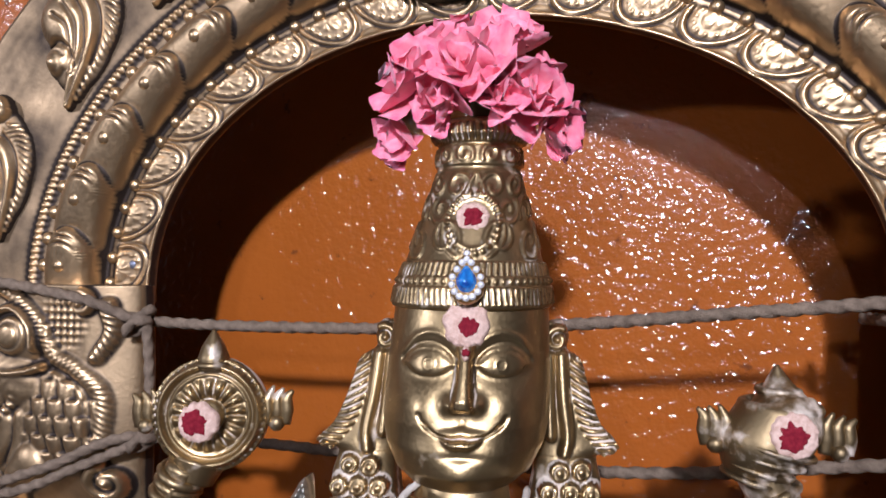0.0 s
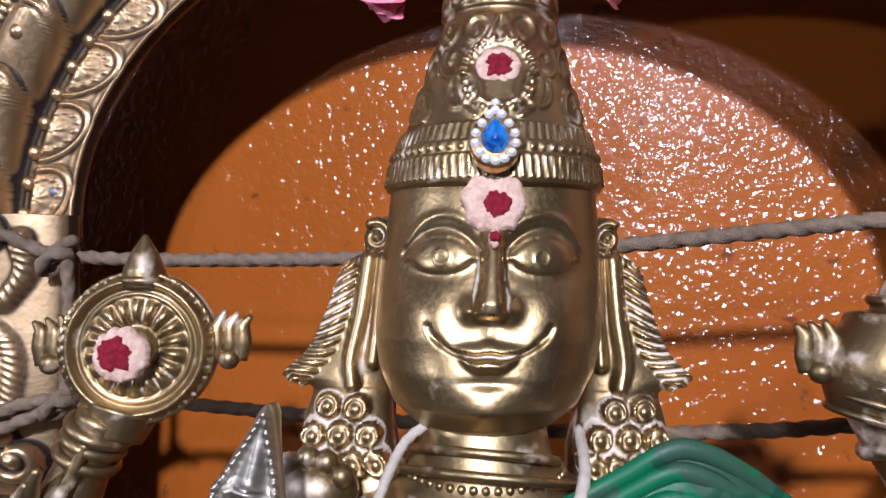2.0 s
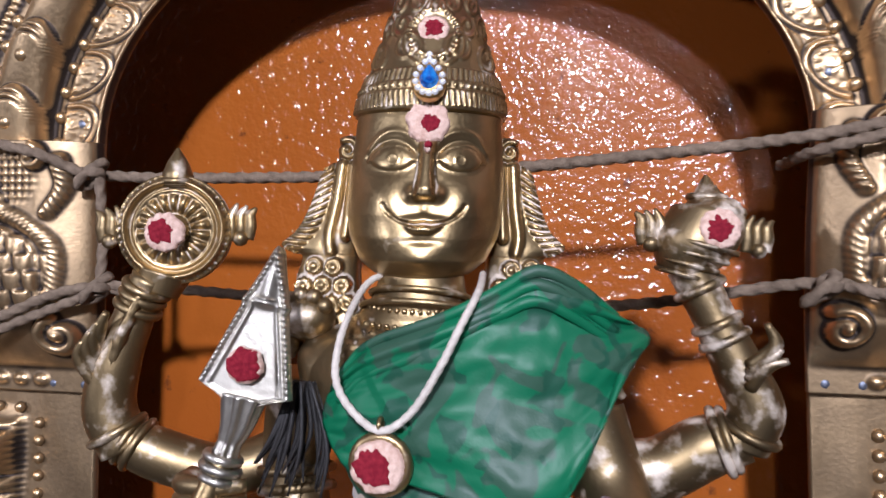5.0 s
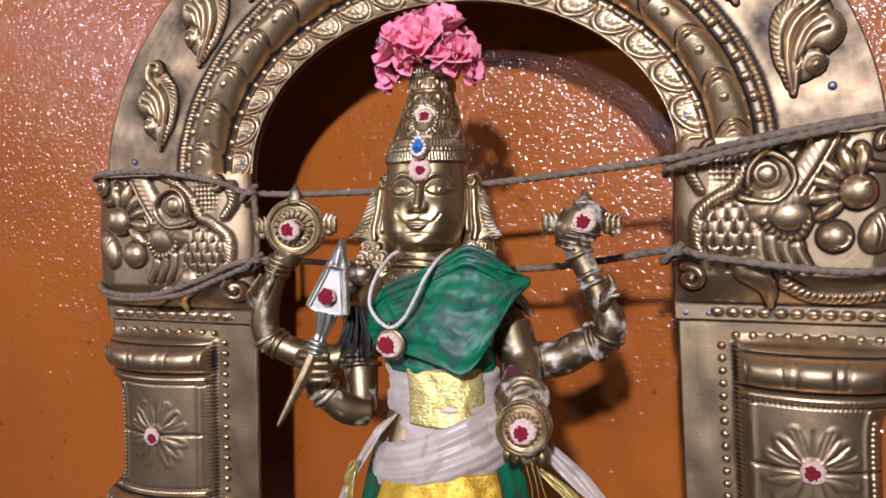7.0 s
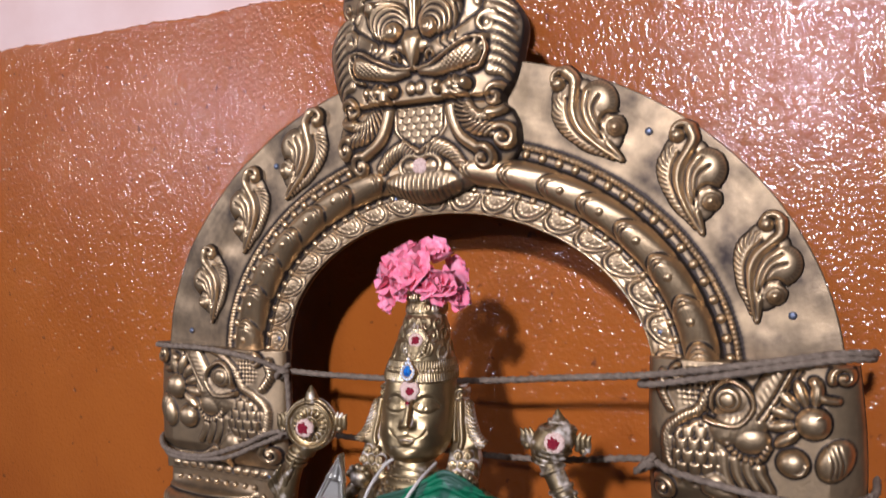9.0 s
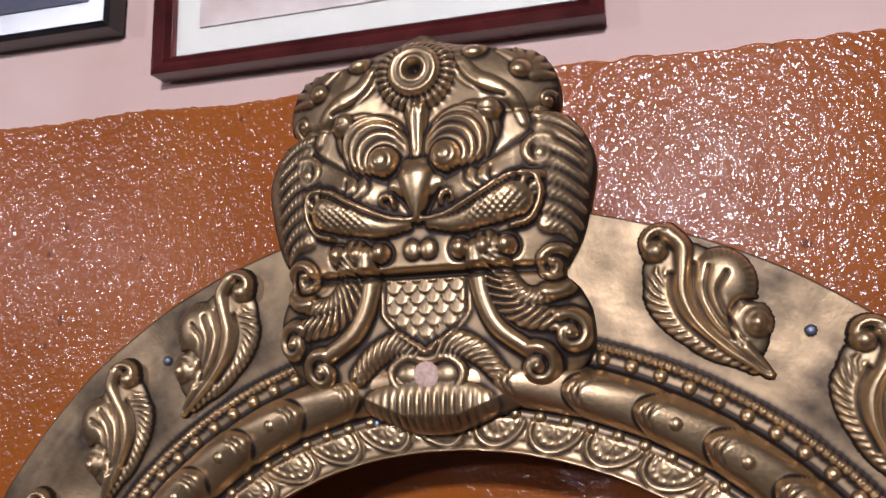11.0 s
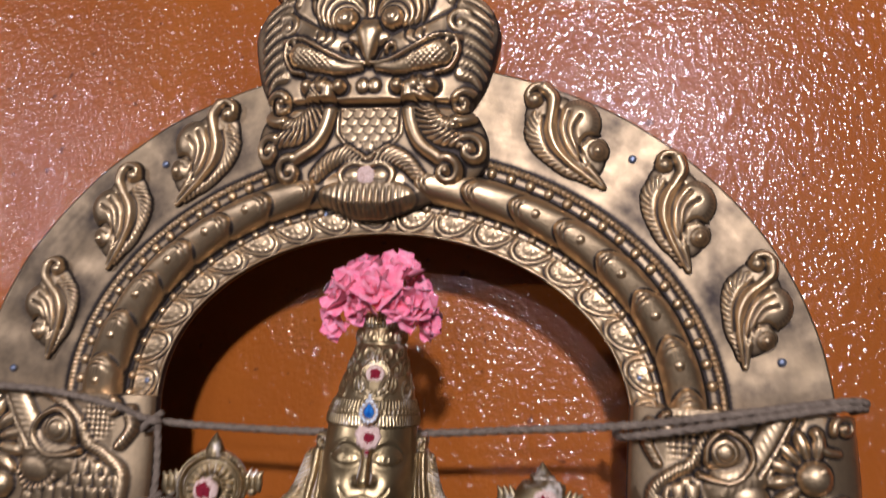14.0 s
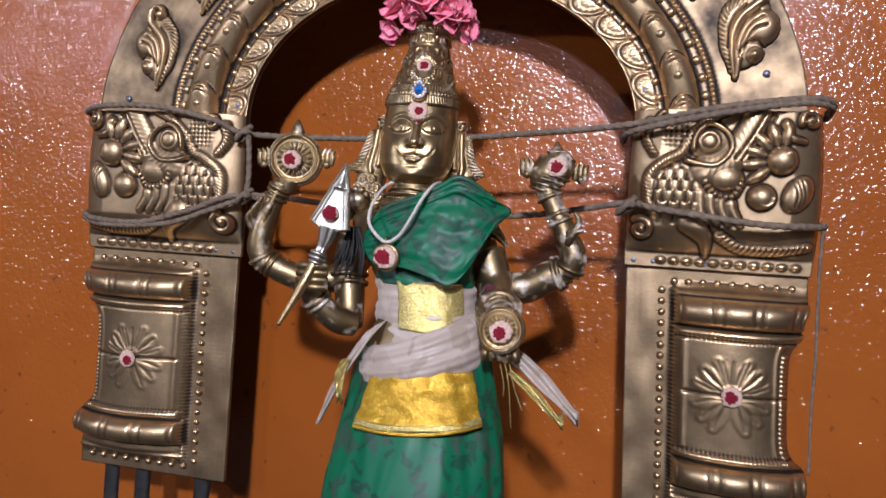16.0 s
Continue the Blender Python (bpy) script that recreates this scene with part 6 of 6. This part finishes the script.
mark((BOSS[0], BOSS[1] - 0.0050, BOSS[2]), (0, -1, 0), 0.0088, 10, plain=True, label="plain dry daub of cream paste on the lion mask")

GEM = Mat("blue_glass_gem", 0.06, 0.0, 0.8)
GEM.put("Base Color", GEM.mix(GEM.ramp(GEM.noise(220, 2), (0.4, 0), (0.6, 1)), (0.004, 0.05, 0.25), (0.02, 0.22, 0.60)))
GEM = GEM.m
STONEW = Mat("clear_rhinestone", 0.05, 0.0, 0.9).put("Base Color", (0.75, 0.74, 0.74)).m
SETTING = simple("gilt_setting", (0.50, 0.30, 0.12), (0.62, 0.42, 0.18), 0.35, 300, 1.0)


def brooch():
    ob = thing("crown_brooch", "drop-shaped blue glass brooch ringed with clear rhinestones on the crown", "brooch", (-0.0010, 0.2005, 1.1985))
    ob.rotation_euler = Vector((0.17, -1, 0.26)).to_track_quat("Z", "Y").to_euler()

    def drop(a, r):
        # a pear outline, its point up
        return r * math.sin(a) * (1 - 0.34 * max(0, math.cos(a)) ** 1.5), r * 1.18 * math.cos(a) + (0.30 * r * max(0, math.cos(a)) ** 4)
    n = 40
    for nm, r, prof, mat in (("setting", 0.0072, ((0.2, 0.0016), (0.98, 0.0016), (1.04, 0.0004), (1.0, -0.004)), SETTING), ("gem", 0.0041, ((0.0, 0.0050), (0.35, 0.0048), (0.72, 0.0040), (0.98, 0.0020), (1.0, 0.0010)), GEM)):
        V = []
        for s, h in prof:
            for i in range(n):
                x, y = drop(2 * math.pi * i / n, r * s)
                V.append((x, y, h))
        part(nm, mesh_of(nm, V, [(k * n + i, k * n + (i + 1) % n, (k + 1) * n + (i + 1) % n, (k + 1) * n + i) for k in range(len(prof) - 1) for i in range(n)] + [tuple(range(n))], (mat,), nm != "gem"), ob)
    bm = bmesh.new()
    bmesh.ops.create_cone(bm, cap_ends=True, segments=8, radius1=0.00145, radius2=0.0008, depth=0.0011)
    me = bm_mesh("rhinestone", bm, STONEW, False)
    for i in range(14):
        a = 2 * math.pi * i / 14
        x, y = drop(a, 0.0058)
        p = part("rhinestone", me, ob)
        p.location = (x, y, 0.0022)
    p = part("rhinestone", me, ob)
    p.location = (0, 0.0110, 0.0016)


brooch()


def necklace():
    ob = thing("pendant_cord", "white cotton cord round the neck with a round pasted pendant", "necklace", (-0.0085, 0.163, 1.050))
    pts = [(-0.0200, 0.2140, 1.1180), (-0.0270, 0.2000, 1.1120), (-0.0285, 0.1750, 1.0970), (-0.0270, 0.1610, 1.0810), (-0.0195, 0.1560, 1.0700), (-0.0080, 0.1550, 1.0630), (0.0030, 0.1560, 1.0700), (0.0130, 0.1550, 1.0860), (0.0200, 0.1580, 1.1010), (0.0245, 0.1740, 1.1130), (0.0220, 0.2080, 1.1180)]
    v, f = tube_data([(x + 0.0085, y - 0.163, z - 1.050) for x, y, z in pts], [0.0014, 0.0014], n=10, m=150, lobes=3, depth=0.3, twist=2 * math.pi / 0.012)
    part("cord", mesh_of("cord", v, f, (CORD,)), ob)
    c = Casting()
    c.torus((0, -0.006, 0.0145), (1, 0, 0), 0.0026, 0.0009, 14, 6)
    c.torus((0, -0.005, 0), (0, 1, 0), 0.0100, 0.0022)
    c.ball((0, -0.0035, 0), 0.0098, 0.0035, 0.0098)
    part("pendant", mesh_of("pendant", np.concatenate(c.v), c.f, (CAST,), True, np.concatenate(c.w)), ob, "round brass pendant")


necklace()
mark((-0.0085, 0.1535, 1.0500), (0.1, -1, 0.1), 0.0098, 12, 0.74, (-0.18, 0.0), "daub of sandal paste and vermilion covering the pendant")


# ---------------- spear ----------------
SILVER = brass("worn_silver_plate", (0.66, 0.62, 0.54), (0.20, 0.17, 0.13), 0.32, 0.7)


def spear():
    ob = thing("vel_spear", "silver-plated leaf-bladed spear held upright in the statue's fist", "spear", (-0.0635, 0.160, 1.0680))
    nu, nv = 50, 120
    T = np.linspace(0, 1, nv)
    half = np.interp(T, (0, 0.06, 0.10, 0.60, 0.64, 0.67, 0.97, 1.0), (0.0045, 0.0120, 0.0185, 0.0095, 0.0098, 0.0086, 0.0016, 0.0002))
    Q = np.linspace(-1, 1, nu)[:, None]
    X, Z = Q * half[None, :], np.repeat((T * 0.062)[None, :], nu, 0)
    edge = (1 - np.abs(Q)) * half[None, :]
    H = 0.0022 + 0.0016 * np.exp(-((edge - 0.0016) / 0.0010) ** 2) * (1 + 0.3 * np.cos(Z / 0.0022 * 2 * math.pi)) + 0.0012 * np.exp(-((edge - 0.0046) / 0.0007) ** 2) * (Z < 0.040)
    H += 0.0025 * np.exp(-(X / 0.0030) ** 2) * (Z > 0.041) + 0.0030 * np.exp(-((Z - 0.0400) / 0.0016) ** 2 - (X / 0.0045) ** 2)
    H *= np.clip((1 - np.abs(Q)) / 0.06, 0, 1) ** 0.5
    front = np.stack([X.ravel(), -H.ravel(), Z.ravel()], 1)
    rear = np.stack([X.ravel(), H.ravel(), Z.ravel()], 1)
    f = lattice(nu, nv)
    n = len(front)
    w = hollow(H, 3, 500).ravel()
    blade = part("blade", mesh_of("blade", np.concatenate([front, rear]), f + [tuple(i + n for i in q[::-1]) for q in f], (SILVER,), True, np.concatenate([w, w])), ob, "bright silver leaf blade")
    c = Casting()
    c.bar([(0, 0, 0.004), (0.0, 0.0, -0.006), (-0.001, 0, -0.014), (-0.002, 0, -0.022)], [0.0078, 0.0058, 0.0040, 0.0046], lobes=8, depth=0.35, n=32)
    for k, r in ((-0.020, 0.0062), (-0.024, 0.0068), (-0.028, 0.0060)):
        c.torus((-0.002, 0, k), (0.1, 0, 1), r, 0.0018)
    part("socket", mesh_of("socket", np.concatenate(c.v), c.f, (SILVER,), True, np.concatenate(c.w)), ob, "fluted silver socket")
    c = Casting()
    c.bar([(-0.002, 0, -0.022), (-0.007, -0.004, -0.050), (-0.016, -0.010, -0.088)], [0.0052, 0.0048, 0.0016])
    part("shaft", mesh_of("shaft", np.concatenate(c.v), c.f, (CAST,), True, np.concatenate(c.w)), ob, "tapered brass shaft")
    ob.rotation_euler = (radians(-6), radians(12), radians(8))


spear()
mark((-0.0605, 0.1550, 1.0840), (0.12, -1, -0.08), 0.0070, 14, 0.95, (0.0, 0.05), "dark red vermilion daub on the silver spear blade", ragged=0.2)


def tassel():
    """A bunch of black yarn hanging between the spear and the chest."""
    HAIR = simple("black_yarn", (0.010, 0.009, 0.009), (0.022, 0.019, 0.018), 0.6, 400)
    ob = thing("yarn_tassel", "bunch of black yarn hanging behind the silver spear blade", "tassel", (-0.0470, 0.182, 1.0700))
    rnd = random.Random(4)
    for j in range(34):
        a, w = rnd.uniform(-0.011, 0.011), rnd.uniform(-0.006, 0.004)
        L = rnd.uniform(0.026, 0.042)
        pts = [(a * 0.4, w * 0.5, 0.004), (a + rnd.uniform(-0.002, 0.002), w, -L * 0.5), (a * 1.2 - 0.004 + rnd.uniform(-0.004, 0.004), w, -L)]
        v, f = tube_data(pts, [0.0009, 0.0011, 0.0004], n=6, m=12)
        part("strand", mesh_of("strand", v, f, (HAIR,)), ob)


tassel()


# ---------------- flowers ----------------
def petal_mat():
    k = Mat("pink_oleander_petal", 0.55, 0.0, 0.25)
    vein = k.noise(120, 3)
    k.put("Base Color", k.mix(k.ramp(vein, (0.35, 0), (0.7, 1)), (0.84, 0.105, 0.215), (0.93, 0.370, 0.450)))
    k.b.inputs["Subsurface Weight"].default_value = 0.25
    k.b.inputs["Subsurface Radius"].default_value = (0.006, 0.002, 0.002)
    k.b.inputs["Sheen Weight"].default_value = 0.2
    k.bump(k.noise(260, 3), 0.15, 0.0010)
    return k.m


PETAL = petal_mat()
CALYX = simple("green_flower_stalk", (0.03, 0.07, 0.02), (0.05, 0.10, 0.03), 0.6, 120)


def petal_mesh(seed, L, W, curl):
    nu, nv = 9, 7
    V = []
    for i in range(nu):
        t = i / (nu - 1)
        w = W * (math.sin(min(t * 1.15, 1.0) * math.pi * 0.62) ** 0.9) * (1 if t < 0.8 else math.sqrt(max(0.02, 1 - ((t - 0.8) / 0.21) ** 2)))
        for j in range(nv):
            q = j / (nv - 1) * 2 - 1
            r = 0.0026 * noise.noise((t * 2.5, q * 1.6, seed)) * t + 0.0007 * noise.noise((t * 6, q * 5, seed + 3)) * t
            V.append((w * q, L * t * math.cos(curl * t * 0.9) + r, L * t * math.sin(curl * t) * 0.8 + 0.42 * abs(q) ** 1.6 * w * (0.8 - t) + r * 1.4 - 0.003 * max(0, t - 0.75) * 4))
    return mesh_of("petal", V, lattice(nu, nv), (PETAL,))


PETALS = [petal_mesh(s, 0.0185 + 0.0012 * (s % 3), 0.0108 + 0.0010 * (s % 2), 0.50 + 0.15 * s) for s in range(5)]


def blossom(bunch, c, out, size, k):
    stem = part("flower", None, bunch)
    stem.location = c
    q = Vector(out).to_track_quat("Z", "Y")
    stem.rotation_mode = "QUATERNION"
    stem.rotation_quaternion = q
    stem.scale = (size, size, size)
    rnd = random.Random(k)
    for ring, (count, tilt, s) in enumerate(((5, 12, 1.0), (5, 38, 0.86), (4, 62, 0.62))):
        for i in range(count):
            p = part("petal", PETALS[rnd.randrange(5)], stem)
            e = Euler((radians(tilt + rnd.uniform(-14, 14)), 0, 0))
            z = Euler((0, 0, 2 * math.pi * (i + 0.5 * ring + rnd.uniform(-0.16, 0.16)) / count))
            p.rotation_euler = (z.to_matrix() @ e.to_matrix() @ Euler((0, rnd.uniform(-0.35, 0.35), 0)).to_matrix()).to_euler()
            p.scale = (s * rnd.uniform(0.9, 1.12),) * 3


def flower_bunch():
    c0 = (-0.006, 0.247, 1.273)
    bunch = thing("flower_bunch", "bunch of fresh pink double oleander blossoms set on the crown", "flowers", c0)
    spots = ((-0.024, -0.018, 0.010, -0.5, -1.0, 0.35, 1.0), (0.002, -0.022, 0.014, 0.05, -1.0, 0.5, 1.0), (0.023, -0.016, 0.003, 0.55, -1.0, 0.05, 0.95), (-0.012, -0.006, 0.025, -0.3, -0.5, 1.0, 0.95), (0.013, -0.004, 0.025, 0.35, -0.5, 1.0, 0.95), (-0.031, -0.008, -0.010, -0.9, -0.9, -0.35, 0.85), (0.030, -0.004, -0.008, 1.0, -0.7, -0.25, 0.85), (-0.020, 0.012, 0.014, -0.8, 0.6, 0.6, 0.95), (0.018, 0.014, 0.012, 0.8, 0.7, 0.6, 0.95), (0.0, 0.010, 0.024, 0.0, 0.4, 1.0, 0.9), (-0.010, -0.020, 0.001, -0.2, -1.0, -0.1, 0.8), (0.012, -0.022, 0.004, 0.25, -1.0, 0.1, 0.8))
    for k, (x, y, z, a, b, c, s) in enumerate(spots):
        blossom(bunch, (x, y, z), (a, b, c), s * 1.15, k + 3)
    v, f = tube_data([(0, 0.004, -0.012), (0.001, 0.0, 0.004), (0.0, 0.002, 0.02)], [0.004, 0.006, 0.003], n=10, m=14)
    part("stalk", mesh_of("stalk", v, f, (CALYX,)), bunch, "short green stalks")


flower_bunch()
